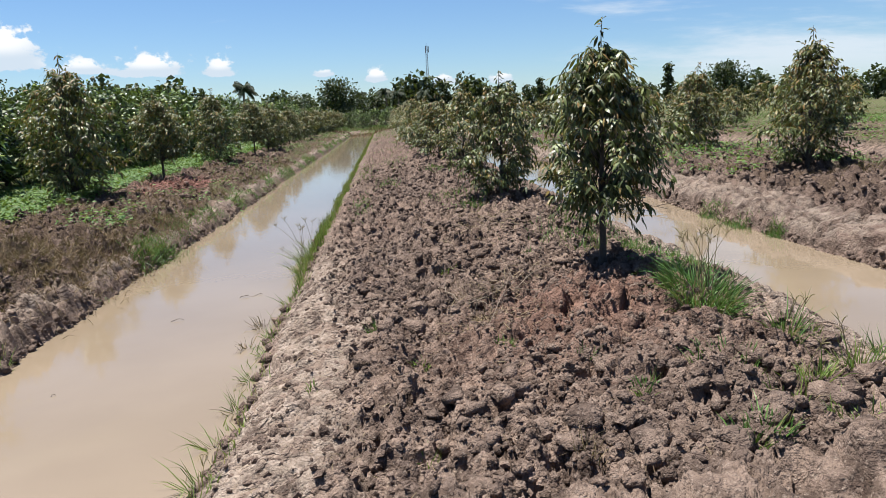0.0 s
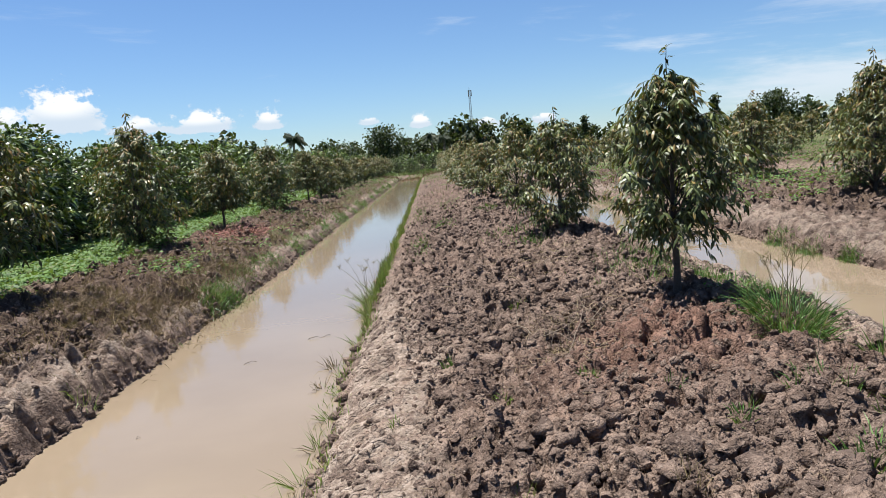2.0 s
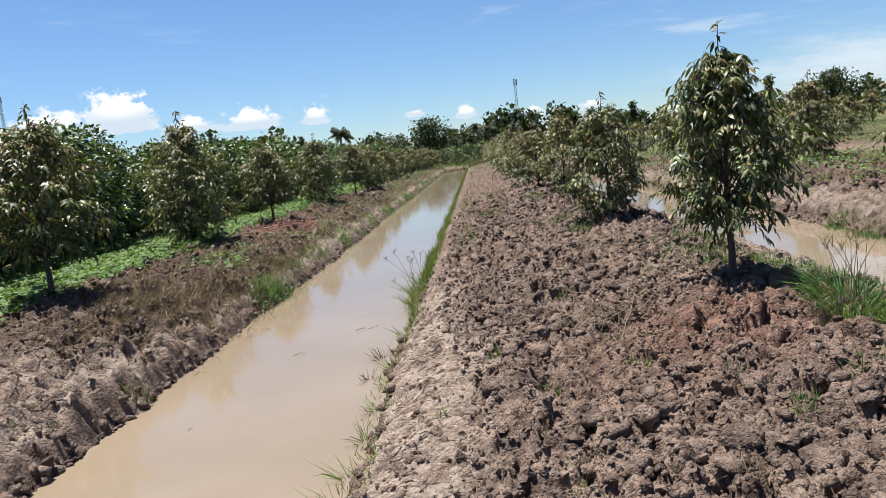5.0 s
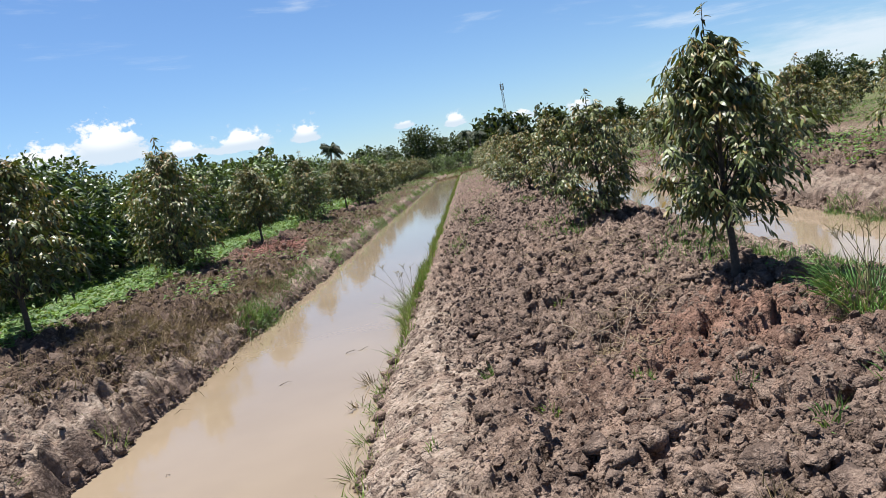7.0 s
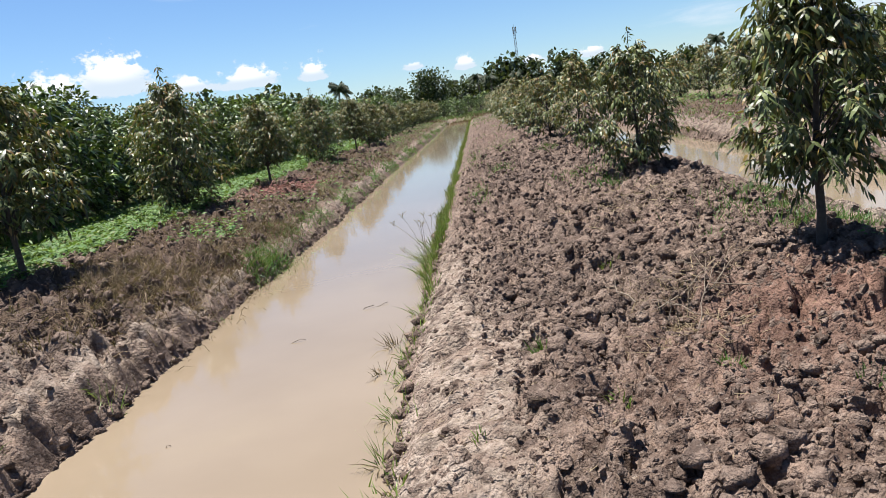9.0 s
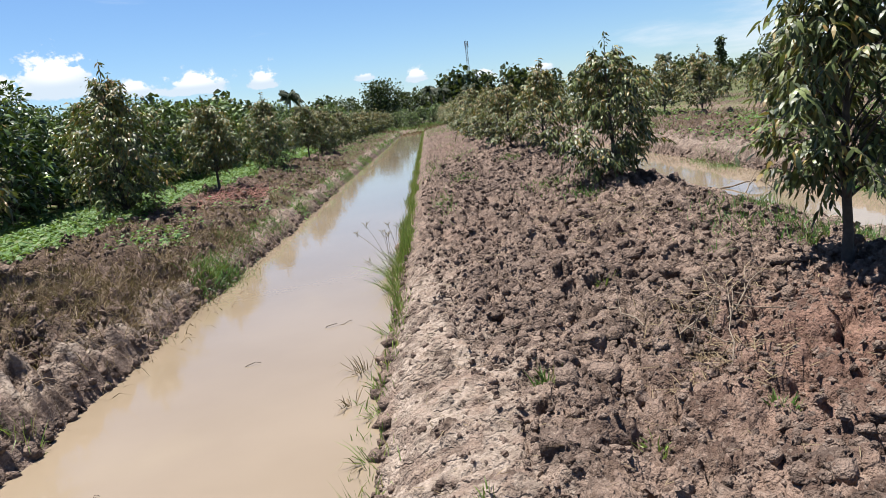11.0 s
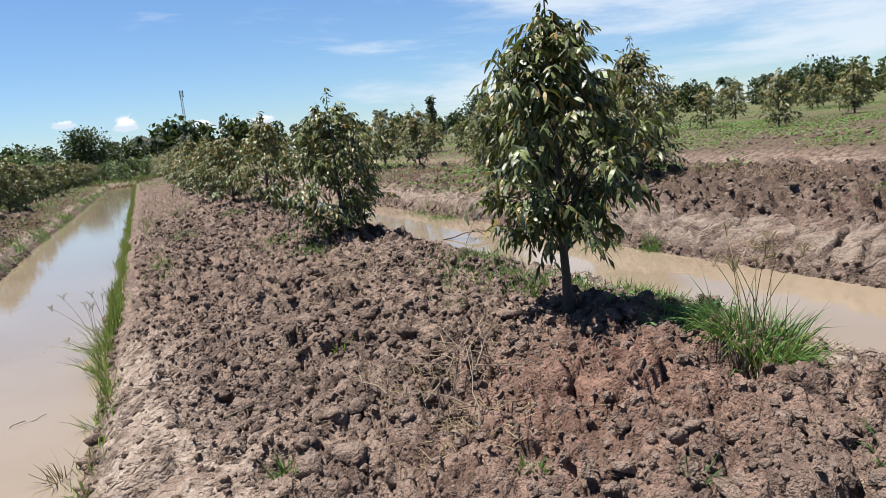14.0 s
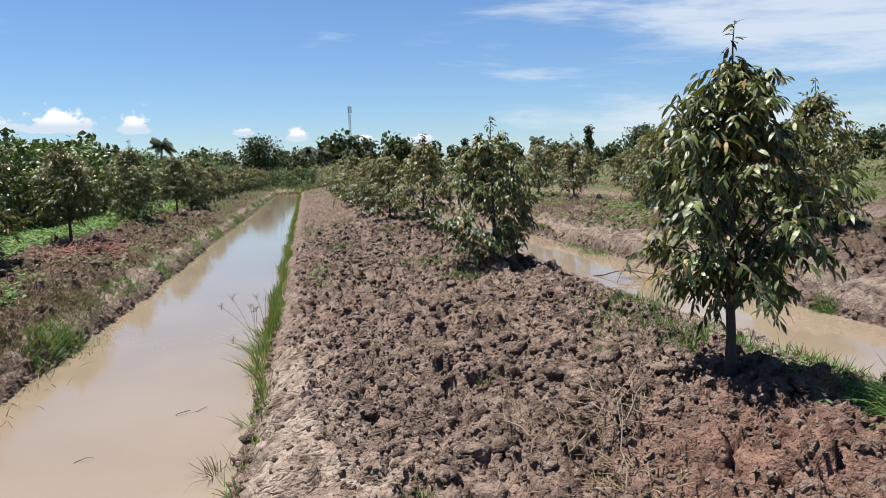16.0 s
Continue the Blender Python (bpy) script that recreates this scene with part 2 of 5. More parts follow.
# ---- numbers: noise on arrays ----
def chance(ix, iy, s):
    n = (ix.astype(np.int64) * 374761393 + iy.astype(np.int64) * 668265263 + s * 974634777) & 0xFFFFFFFF
    n = ((n ^ (n >> 13)) * 1274126177) & 0xFFFFFFFF
    return ((n ^ (n >> 16)) & 0xFFFF) / 65535.0


def value(x, y, s=0):
    ix, iy = np.floor(x), np.floor(y)
    fx, fy = x - ix, y - iy
    fx, fy = fx * fx * (3 - 2 * fx), fy * fy * (3 - 2 * fy)
    a, b = chance(ix, iy, s), chance(ix + 1, iy, s)
    c, d = chance(ix, iy + 1, s), chance(ix + 1, iy + 1, s)
    return (a + (b - a) * fx) * (1 - fy) + (c + (d - c) * fx) * fy


def fbm(x, y, s=0, octaves=4):
    v, amp, tot = 0.0, 1.0, 0.0
    for i in range(octaves):
        v = v + amp * value(x * 2 ** i + 17.3 * i, y * 2 ** i - 9.1 * i, s + i)
        tot, amp = tot + amp, amp * 0.55
    return v / tot


def cells(x, y, s=0):
    """Distances to the nearest and second nearest of scattered points, a number of the nearest and its tilted face."""
    ix, iy = np.floor(x), np.floor(y)
    f1, f2, who, tip = np.full(x.shape, 9.0), np.full(x.shape, 9.0), np.zeros(x.shape), np.zeros(x.shape)
    for dx in (-1, 0, 1):
        for dy in (-1, 0, 1):
            cx, cy = ix + dx, iy + dy
            ox, oy = x - cx - chance(cx, cy, s), y - cy - chance(cx, cy, s + 5)
            d = np.hypot(ox, oy)
            near = d < f1
            f2 = np.where(near, f1, np.minimum(f2, d))
            who = np.where(near, chance(cx, cy, s + 9), who)
            f1 = np.where(near, d, f1)
            tip = np.where(near, ox * (chance(cx, cy, s + 13) - 0.5) + oy * (chance(cx, cy, s + 17) - 0.5), tip)
    return f1, f2, who, tip


def smooth(a, b, x):
    t = np.clip((x - a) / (b - a), 0, 1)
    return t * t * (3 - 2 * t)


# ---- the plan ----
WATER_Z = -0.31
LEFT_CANAL, RIGHT_CANAL, FAR_CANAL = (-3.07, -0.95), (3.85, 5.62), (12.75, 15.6)
CANAL_END = 78.0
MID_ROW = [(1.97, 6.5), (1.96, 12.1), (2.08, 18.6), (1.75, 22.2), (1.55, 25.4)] + [(1.6 + 0.12 * (-1) ** i, 28.6 + 3.4 * i) for i in range(23)]
LEFT_ROW = [(-5.9, 10.1), (-6.35, 16.3), (-5.4, 19.4), (-5.75, 27.0), (-5.2, 31.5)] + [(-5.35 + 0.12 * (-1) ** i, 35.2 + 3.9 * i) for i in range(17)]
RIGHT_ROW = [(8.15, 13.9), (9.5, 16.4), (9.2, 21.6), (10.9, 25.9), (9.7, 29.5), (9.4, 33.0), (9.6, 38.0), (9.3, 43.0), (9.5, 49.0), (9.4, 56.0), (9.6, 63.0), (9.3, 71.0)]
PROFILE_X = [-900, -30, -14, -9.5, -8.0, -6.6, -5.6, -4.6, -3.9, -3.5, -3.28, -3.15, -3.07, -2.6, -1.5, -1.08, -0.95, -0.72, -0.52, 0.0, 0.4, 1.1, 1.5, 1.95, 2.4, 2.9, 3.3, 3.66, 3.85, 4.1, 5.3, 5.62, 5.70, 5.86, 6.5, 8.2, 10.0, 12.2, 12.45, 12.8, 13.2, 15.4, 15.7, 16.6, 18.5, 24, 40, 900]
PROFILE_Z = [0.0, 0.05, 0.1, 0.05, 0.02, 0.06, 0.16, 0.1, 0.05, 0.0, -0.07, -0.18, -0.31, -0.62, -0.62, -0.45, -0.31, -0.12, -0.04, 0.0, 0.05, 0.13, 0.18, 0.26, 0.2, 0.1, 0.0, -0.17, -0.31, -0.6, -0.6, -0.31, -0.14, -0.02, 0.07, 0.22, 0.16, 0.1, 0.05, -0.31, -0.5, -0.5, -0.31, 0.05, 0.2, 0.3, 0.3, 0.1]


def bare_height(x, y):
    wob = 0.22 * (fbm(x * 0.2, y * 0.55, 3, 3) - 0.5) + 0.08 * (fbm(x * 1.0, y * 2.6, 8, 3) - 0.5)
    wob = wob * smooth(-30, -10, x) * smooth(40, 20, x)
    z = np.interp(x + wob, PROFILE_X, PROFILE_Z)
    # the ditches end in a cross bank far off
    over = smooth(CANAL_END - 1, CANAL_END + 2, y)
    z = z * (1 - over) + np.maximum(z, 0.05) * over
    for row, hh in ((MID_ROW, 0.05), (LEFT_ROW, 0.06), (RIGHT_ROW, 0.08)):
        for tx, ty in row[:6]:
            z = z + hh * np.exp(-((x - tx) ** 2 + (y - ty) ** 2) / 0.6)
    return z


def roughness(x, y):
    """How broken the soil lies: full on the dug beds, little on the smeared edges, none under water."""
    mid = smooth(-0.35, 0.25, x + 0.55 * smooth(5.8, 11.0, y) + 0.5 * (fbm(x * 0.9, y * 0.9, 21, 3) - 0.5)) * smooth(3.2, 2.5, x + 0.5 * (fbm(x, y, 22, 2) - 0.5)) + 0.16 * smooth(-0.9, -0.6, x) * smooth(3.95, 3.7, x)
    mid = mid * (1 - 0.12 * np.exp(-((x - 1.75) / 0.75) ** 2 - ((y - 5.95) / 0.6) ** 2))
    right = smooth(6.2, 6.8, x) * smooth(12.3, 11.6, x) * 1.4 + 0.55 * smooth(16.2, 17, x) * smooth(26, 22, x)
    left = smooth(-3.25, -3.7, x) * smooth(-7.2, -6.2, x) * (0.4 + 0.95 * smooth(6.6, 8.2, y + 0.8 * x + 3.2))
    return np.clip(mid, 0, 1) + right + left


def lumps(x, y, s=0, octaves=5, gain=0.56):
    """Rounded lumps with sharp creases between them, from coarse to crumbly."""
    z, amp, tot = 0.0, 1.0, 0.0
    for i in range(octaves):
        k = 1.93 ** i
        z = z + amp * np.abs(2 * value(x * k + 5.7 * i, y * k - 3.3 * i, s + 3 * i) - 1)
        tot, amp = tot + amp, amp * gain
    return z / tot


def clod_relief(x, y):
    """Torn lumps of several sizes: tilted faces and rounded backs, parted by gaps, with crumbs between."""
    wx = x + 0.20 * (fbm(x * 3.3, y * 3.3, 31, 3) - 0.5) + 0.07 * (fbm(x * 13, y * 13, 33, 3) - 0.5)
    wy = y + 0.20 * (fbm(x * 3.3, y * 3.3, 35, 3) - 0.5) + 0.07 * (fbm(x * 13, y * 13, 37, 3) - 0.5)
    z, slit = np.zeros(x.shape), np.zeros(x.shape)
    for size, s in ((0.36, 40), (0.24, 50), (0.155, 55), (0.10, 60), (0.064, 68)):
        f1, f2, who, tip = cells(wx / size, wy / size, s)
        r = 0.26 + 0.5 * who ** 1.5
        back = size * 0.55 * (0.2 + 0.8 * who) * np.clip(1 - (f1 / r) ** 2, 0, 1) ** 0.6 * (1 + 3.2 * tip)
        z = np.maximum(z, back)
        slit = np.maximum(slit, smooth(0.03 / size, 0.003 / size, f2 - f1) * (size > 0.09) * size * 0.26 * smooth(0.35, 0.55, fbm(x * 3 + size * 90, y * 3, 77, 2)))
    crumbs = lumps(wx * 4.1, wy * 4.1, 301, 6, 0.64)
    pits = smooth(0.60, 0.78, fbm(wx * 4.6, wy * 4.6, 311, 3))
    return 0.75 * z - slit - 0.085 + 0.16 * crumbs - 0.075 * pits + 0.12 * (fbm(x * 1.7, y * 1.7, 71, 3) - 0.5) + 0.035 * (fbm(x * 24, y * 24, 75, 4) - 0.5)


def crust_relief(x, y):
    """Smeared clay at the ditch edges: flat scales, split crosswise."""
    wx, wy = x + 0.10 * (fbm(x * 4, y * 4, 81, 3) - 0.5), y + 0.14 * (fbm(x * 3, y * 3, 85, 3) - 0.5)
    z = 0.0
    for w, h, amp, s in ((0.46, 0.17, 0.062, 90), (0.20, 0.085, 0.044, 100), (0.07, 0.045, 0.016, 105)):
        f1, f2, who, tip = cells(wx / w, wy / h, s)
        z = z + amp * (who ** 2 + 0.6 * tip) * smooth(0, 0.10, f2 - f1) * np.clip(1 - (f1 / 0.8) ** 2, 0, 1) ** 0.4 - 0.3 * amp
    return z + 0.030 * (lumps(wx * 6, wy * 9, 321, 4) - 0.4) + 0.022 * (fbm(x * 10, y * 12, 95, 5) - 0.5)


def bank_relief(x, y):
    """Steep banks pressed smooth by a digger: tooth marks that run down to the water, and dried slabs parted by cracks."""
    wx, wy = x + 0.12 * (fbm(x * 3, y * 3, 331, 3) - 0.5), y + 0.25 * (fbm(x * 1.4, y * 1.4, 335, 3) - 0.5)
    f1, f2, who, tip = cells(wx / 0.42, wy / 0.34, 341)
    slab = 0.07 * (who + 1.6 * tip) - 0.12 * smooth(0.26, 0.05, f2 - f1)
    teeth = 0.07 * np.abs(np.sin((wy + 0.35 * wx) * math.pi / 0.19)) * smooth(0.42, 0.58, fbm(x * 0.7, y * 0.5, 345, 2))
    return slab + teeth


def height(x, y):
    x, y = np.asarray(x, float), np.asarray(y, float)
    near = smooth(110, 45, y)
    r = roughness(x, y)
    edge = (smooth(-1.0, -0.8, x) * smooth(4.0, 3.7, x) + smooth(-3.1, -3.25, x) * smooth(-9, -7, x) + smooth(5.6, 5.75, x) * smooth(26, 20, x)) * (1 - np.clip(r, 0, 1))
    banks = smooth(-4.9, -4.4, x) * smooth(-3.08, -3.2, x) * 0.8 * smooth(13, 9, y) + smooth(5.62, 5.72, x) * smooth(7.0, 6.5, x)
    edge = edge * (1.25 - 0.85 * smooth(5, 5.6, x) + 0.7 * smooth(-2.5, -3.1, x))
    return bare_height(x, y) + near * (r * clod_relief(x, y) + edge * crust_relief(x, y) + banks * bank_relief(x, y))


def gz(x, y):
    return float(height(np.array([x]), np.array([y]))[0])


# ---- building blocks ----
class Geo:
    """Collects vertices and faces of one mesh."""

    def __init__(self):
        self.v, self.f, self.n = [], [], 0

    def add(self, verts, faces):
        verts = np.asarray(verts, float).reshape(-1, 3)
        self.v.append(verts)
        self.f.append(np.asarray(faces, np.int64) + self.n)
        self.n += len(verts)

    def mesh(self, name, mat, smooth_shade=True):
        me = bpy.data.meshes.new(name)
        v = np.concatenate(self.v)
        me.vertices.add(len(v))
        me.vertices.foreach_set("co", v.astype(np.float32).ravel())
        loops = np.concatenate([f.ravel() for f in self.f])
        sizes = np.concatenate([np.full(len(f), f.shape[1]) for f in self.f])
        starts = np.concatenate([[0], np.cumsum(sizes)[:-1]])
        me.loops.add(len(loops))
        me.loops.foreach_set("vertex_index", loops.astype(np.int32))
        me.polygons.add(len(sizes))
        me.polygons.foreach_set("loop_start", starts.astype(np.int32))
        me.update(calc_edges=True)
        me.polygons.foreach_set("use_smooth", np.full(len(sizes), smooth_shade))
        me.materials.append(mat)
        return me


def part(name, me, parent, label=""):
    ob = new(name, me)
    ob.parent = parent
    return tagged(ob, label)


def tube(g, pts, radii, sides=7):
    pts = np.asarray(pts, float)
    rings = []
    for i, p in enumerate(pts):
        d = pts[min(i + 1, len(pts) - 1)] - pts[max(i - 1, 0)]
        d = d / (np.linalg.norm(d) + 1e-9)
        a = np.cross(d, (0.31, 0.95, 0.05) if abs(d[2]) > 0.8 else (0, 0, 1))
        a = a / np.linalg.norm(a)
        b = np.cross(d, a)
        ang = np.arange(sides) * 2 * math.pi / sides
        rings.append(p + radii[i] * (np.outer(np.cos(ang), a) + np.outer(np.sin(ang), b)))
    f = []
    for i in range(len(pts) - 1):
        for k in range(sides):
            a, b = i * sides + k, i * sides + (k + 1) % sides
            f.append((a, b, b + sides, a + sides))
    g.add(np.concatenate(rings), f)
    g.add(rings[-1], [tuple(range(sides))])


def blades(g, P, D, N, L, Wd, shape, bend, fold=0.0):
    """Many leaves at once: root P, way D, upper side N, length L, width Wd; shape: (along, width) pairs; bend: sag."""
    P, D, N = (np.asarray(a, float) for a in (P, D, N))
    D = D / np.linalg.norm(D, axis=1, keepdims=True)
    S = np.cross(D, N)
    S = S / (np.linalg.norm(S, axis=1, keepdims=True) + 1e-9)
    U = np.cross(S, D)
    L, Wd, bend = (np.broadcast_to(np.asarray(a, float), (len(P),)) for a in (L, Wd, bend))
    rows = []
    for t, w in shape:
        mid = P + D * (L * t)[:, None] - np.array([0, 0, 1.0]) * (L * bend * t * t)[:, None]
        side = S * (Wd * 0.5 * w)[:, None]
        lift = U * (Wd * fold * w)[:, None]
        rows += [mid - side + lift, mid + side + lift] if w > 0.001 else [mid]
    k = len(rows)
    V = np.stack(rows, 1).reshape(-1, 3)
    quads, tris, i = [], [], 0
    for (t0, w0), (t1, w1) in zip(shape, shape[1:]):
        a = 1 if w0 <= 0.001 else 2
        b = 1 if w1 <= 0.001 else 2
        if a == 2 and b == 2:
            quads.append((i, i + 1, i + 3, i + 2))
        elif a == 1:
            tris.append((i, i + 2, i + 1))
        else:
            tris.append((i, i + 1, i + 2))
        i += a
    base = (np.arange(len(P)) * k)[:, None]
    start = g.n
    g.v.append(V)
    g.n += len(V)
    for fs in (quads, tris):
        if fs:
            arr = np.array(fs)
            g.f.append((base[:, :, None] + arr[None]).reshape(-1, arr.shape[1]) + start)


LEAF_FULL = [(0, 0.12), (0.22, 0.75), (0.5, 1.0), (0.78, 0.62), (1.0, 0)]
LEAF_LEAN = [(0, 0.15), (0.5, 1.0), (1.0, 0)]
BLADE = [(0, 1.0), (0.5, 0.75), (1.0, 0)]


def crown_width(f):
    """Half width of a durian crown against the height within it: broad low down, a rounded cone above."""
    return np.interp(f, [0, 0.1, 0.25, 0.45, 0.65, 0.8, 0.92, 1.0], [0.5, 0.86, 1.0, 0.98, 0.84, 0.60, 0.36, 0.14])


def durian_meshes(seed, tall, wide, foot, limbs, per_limb, on_shoot, leaf, shape, lean=(0.0, 0.0), hang=0.6, crown_mat=None, young=0.12):
    """Trunk with limbs, and the leaves that hang along them."""
    rng = np.random.default_rng(seed)
    wood, crown, tips = Geo(), Geo(), Geo()
    steps = 9
    zz = np.linspace(0, tall * 0.97, steps)
    sway = rng.normal(0, 0.015 * tall, (steps, 2)).cumsum(0) * 0.35
    stem = np.stack([sway[:, 0] - sway[0, 0] + lean[0] * zz / tall, sway[:, 1] - sway[0, 1] + lean[1] * zz / tall, zz], 1)
    r0 = 0.0142 * tall
    rad = r0 * np.array([1.35, 1.0, 0.9, 0.78, 0.62, 0.46, 0.32, 0.19, 0.08])
    low = stem[0].copy()
    low[2] = -0.12
    tube(wood, np.vstack([low, stem]), np.concatenate([[r0 * 1.5], rad]), 9)
    at = lambda h: np.array([np.interp(h, stem[:, 2], stem[:, k]) for k in range(3)])
    roots, ways, tone = [], [], []
    for i in range(limbs):
        f = ((i + 0.5) / limbs) ** 0.85
        h_tip = foot + (tall * 0.9 - foot) * f
        az = i * 2.39996 + rng.normal(0, 0.3)
        out = wide * 0.5 * crown_width(f) * rng.choice([0.55, 0.8, 0.95, 1.1]) * rng.uniform(0.9, 1.08)
        start = at(max(foot * 0.75, h_tip - out * 0.7))
        way = np.array([math.cos(az), math.sin(az), 0])
        n = 6
        s = np.linspace(0, 1, n)
        rise = (h_tip - start[2])
        line = start + np.outer(s * out * 0.8, way) + np.outer(np.sin(s * 1.7) / math.sin(1.7) * rise, (0, 0, 1)) + rng.normal(0, 0.012 * tall, (n, 3)) * s[:, None]
        tube(wood, line, np.linspace(r0 * (0.40 - 0.25 * f), r0 * 0.07, n), 5 if len(shape) > 3 else 3)
        for j in range(per_limb):
            u = rng.uniform(0.3, 1.0) if j else 1.0
            p = np.array([np.interp(u, s, line[:, k]) for k in range(3)])
            side = rng.normal(0, 1, 3) * np.array([1, 1, 0.6])
            d = 0.7 * way + 0.75 * side / np.linalg.norm(side) + (0, 0, 0.15)
            d = d / np.linalg.norm(d)
            reach = tall * rng.uniform(0.06, 0.15) * (0.55 + 0.45 * crown_width(f))
            q = np.linspace(0, 1, 4)
            shoot = p + np.outer(q * reach, d) - np.outer(q * q * reach * 0.3, (0, 0, 1))
            if len(shape) > 3:
                tube(wood, shoot, [r0 * 0.07, r0 * 0.06, r0 * 0.05, r0 * 0.03], 3)
            across = np.cross(d, (0, 0, 1.0))
            for k in range(on_shoot):
                t = (k + rng.uniform(0.2, 1.0)) / on_shoot
                b = np.array([np.interp(t, q, shoot[:, c]) for c in range(3)])
                if b[2] < 0.12:
                    continue
                w = d * 0.5 + across * (0.6 if k % 2 else -0.6) + rng.normal(0, 0.25, 3)
                roots.append(b)
                ways.append(w * (1 - hang) + np.array([0, 0, -1.0]) * hang * rng.uniform(0.5, 1.25))
                tone.append(f + rng.normal(0, 0.12))
    # the leader, bare but for a few short shoots
    for k in range(18):
        h = tall * rng.uniform(0.84, 1.0)
        roots.append(at(h) + rng.normal(0, 0.018 * tall, 3) * np.array([1, 1, 0.3]) * (1.6 - h / tall))
        ways.append(np.array([*rng.normal(0, 0.7, 2), rng.uniform(-1.0, 0.1)]))
        tone.append(1.0)
    tip = at(tall * 0.97)
    tube(wood, [at(tall * 0.9), tip, tip + (0.01, 0, tall * 0.06)], [r0 * 0.2, r0 * 0.14, r0 * 0.05], 5)
    for k in range(9):
        roots.append(tip + np.array([0.008, 0, tall * 0.062 * rng.uniform(0.1, 1.0)]))
        ways.append(np.array([*rng.normal(0, 0.8, 2), rng.uniform(-0.9, 0.7)]))
        tone.append(1.2)
    roots, ways, tone = np.array(roots), np.array(ways), np.array(tone)
    nn = np.stack([rng.normal(0, 0.6, len(roots)), rng.normal(0, 0.6, len(roots)), rng.uniform(0.6, 1.4, len(roots))], 1) + 0.6 * roots * np.array([1, 1, 0]) / max(wide, 0.1)
    L = leaf * rng.uniform(0.7, 1.2, len(roots))
    fresh = rng.uniform(0, 1, len(roots)) < young * (0.4 + 1.6 * np.clip(tone, 0, 1))
    for g, sel in ((crown, ~fresh), (tips, fresh)):
        blades(g, roots[sel], ways[sel], nn[sel], L[sel], L[sel] * rng.uniform(0.28, 0.38, sel.sum()), shape, 0.3, 0.16)
    return (wood.mesh("trunk", BARK), crown.mesh("crown", crown_mat or LEAF, False), tips.mesh("young_leaves", LEAF_TOP, False))


def tree_thing(meshes, label, group, names=("trunk", "crown", "young_leaves"), kind_name="durian_tree", category="tree"):
    root = tagged(new(kind_name), label, category, group)
    for nm, me in zip(names, meshes):
        part(nm, me, root, "fresh yellowish brown leaves" if nm == "young_leaves" else "")
    return root


def stand(ob, x, y, turn=0.0, size=1.0, sink=0.03, z=None):
    ob.matrix_basis = pose(x, y, (float(bare_height(np.array([x]), np.array([y]))[0]) if z is None else z) - sink, 0, 0, turn) @ Matrix.Scale(size, 4)
    return ob


def place(model, x, y, turn, size, label="", sink=0.03):
    m = pose(x, y, float(bare_height(np.array([x]), np.array([y]))[0]) - sink, 0, 0, turn)
    ob = copy_thing(model, m)
    ob.scale = (size, size, size)
    return tagged(ob, label)


# ---- ground ----
def lines(*spans):
    """Grid lines: spans of (from, to, step), or with a growth of the step as a fourth number."""
    out = []
    for a, b, step, *grow in spans:
        k = grow[0] if grow else 1.0
        p = a
        while p < b - 1e-6:
            out.append(p)
            p += step
            step *= k
    out.append(spans[-1][1])
    return np.array(out)


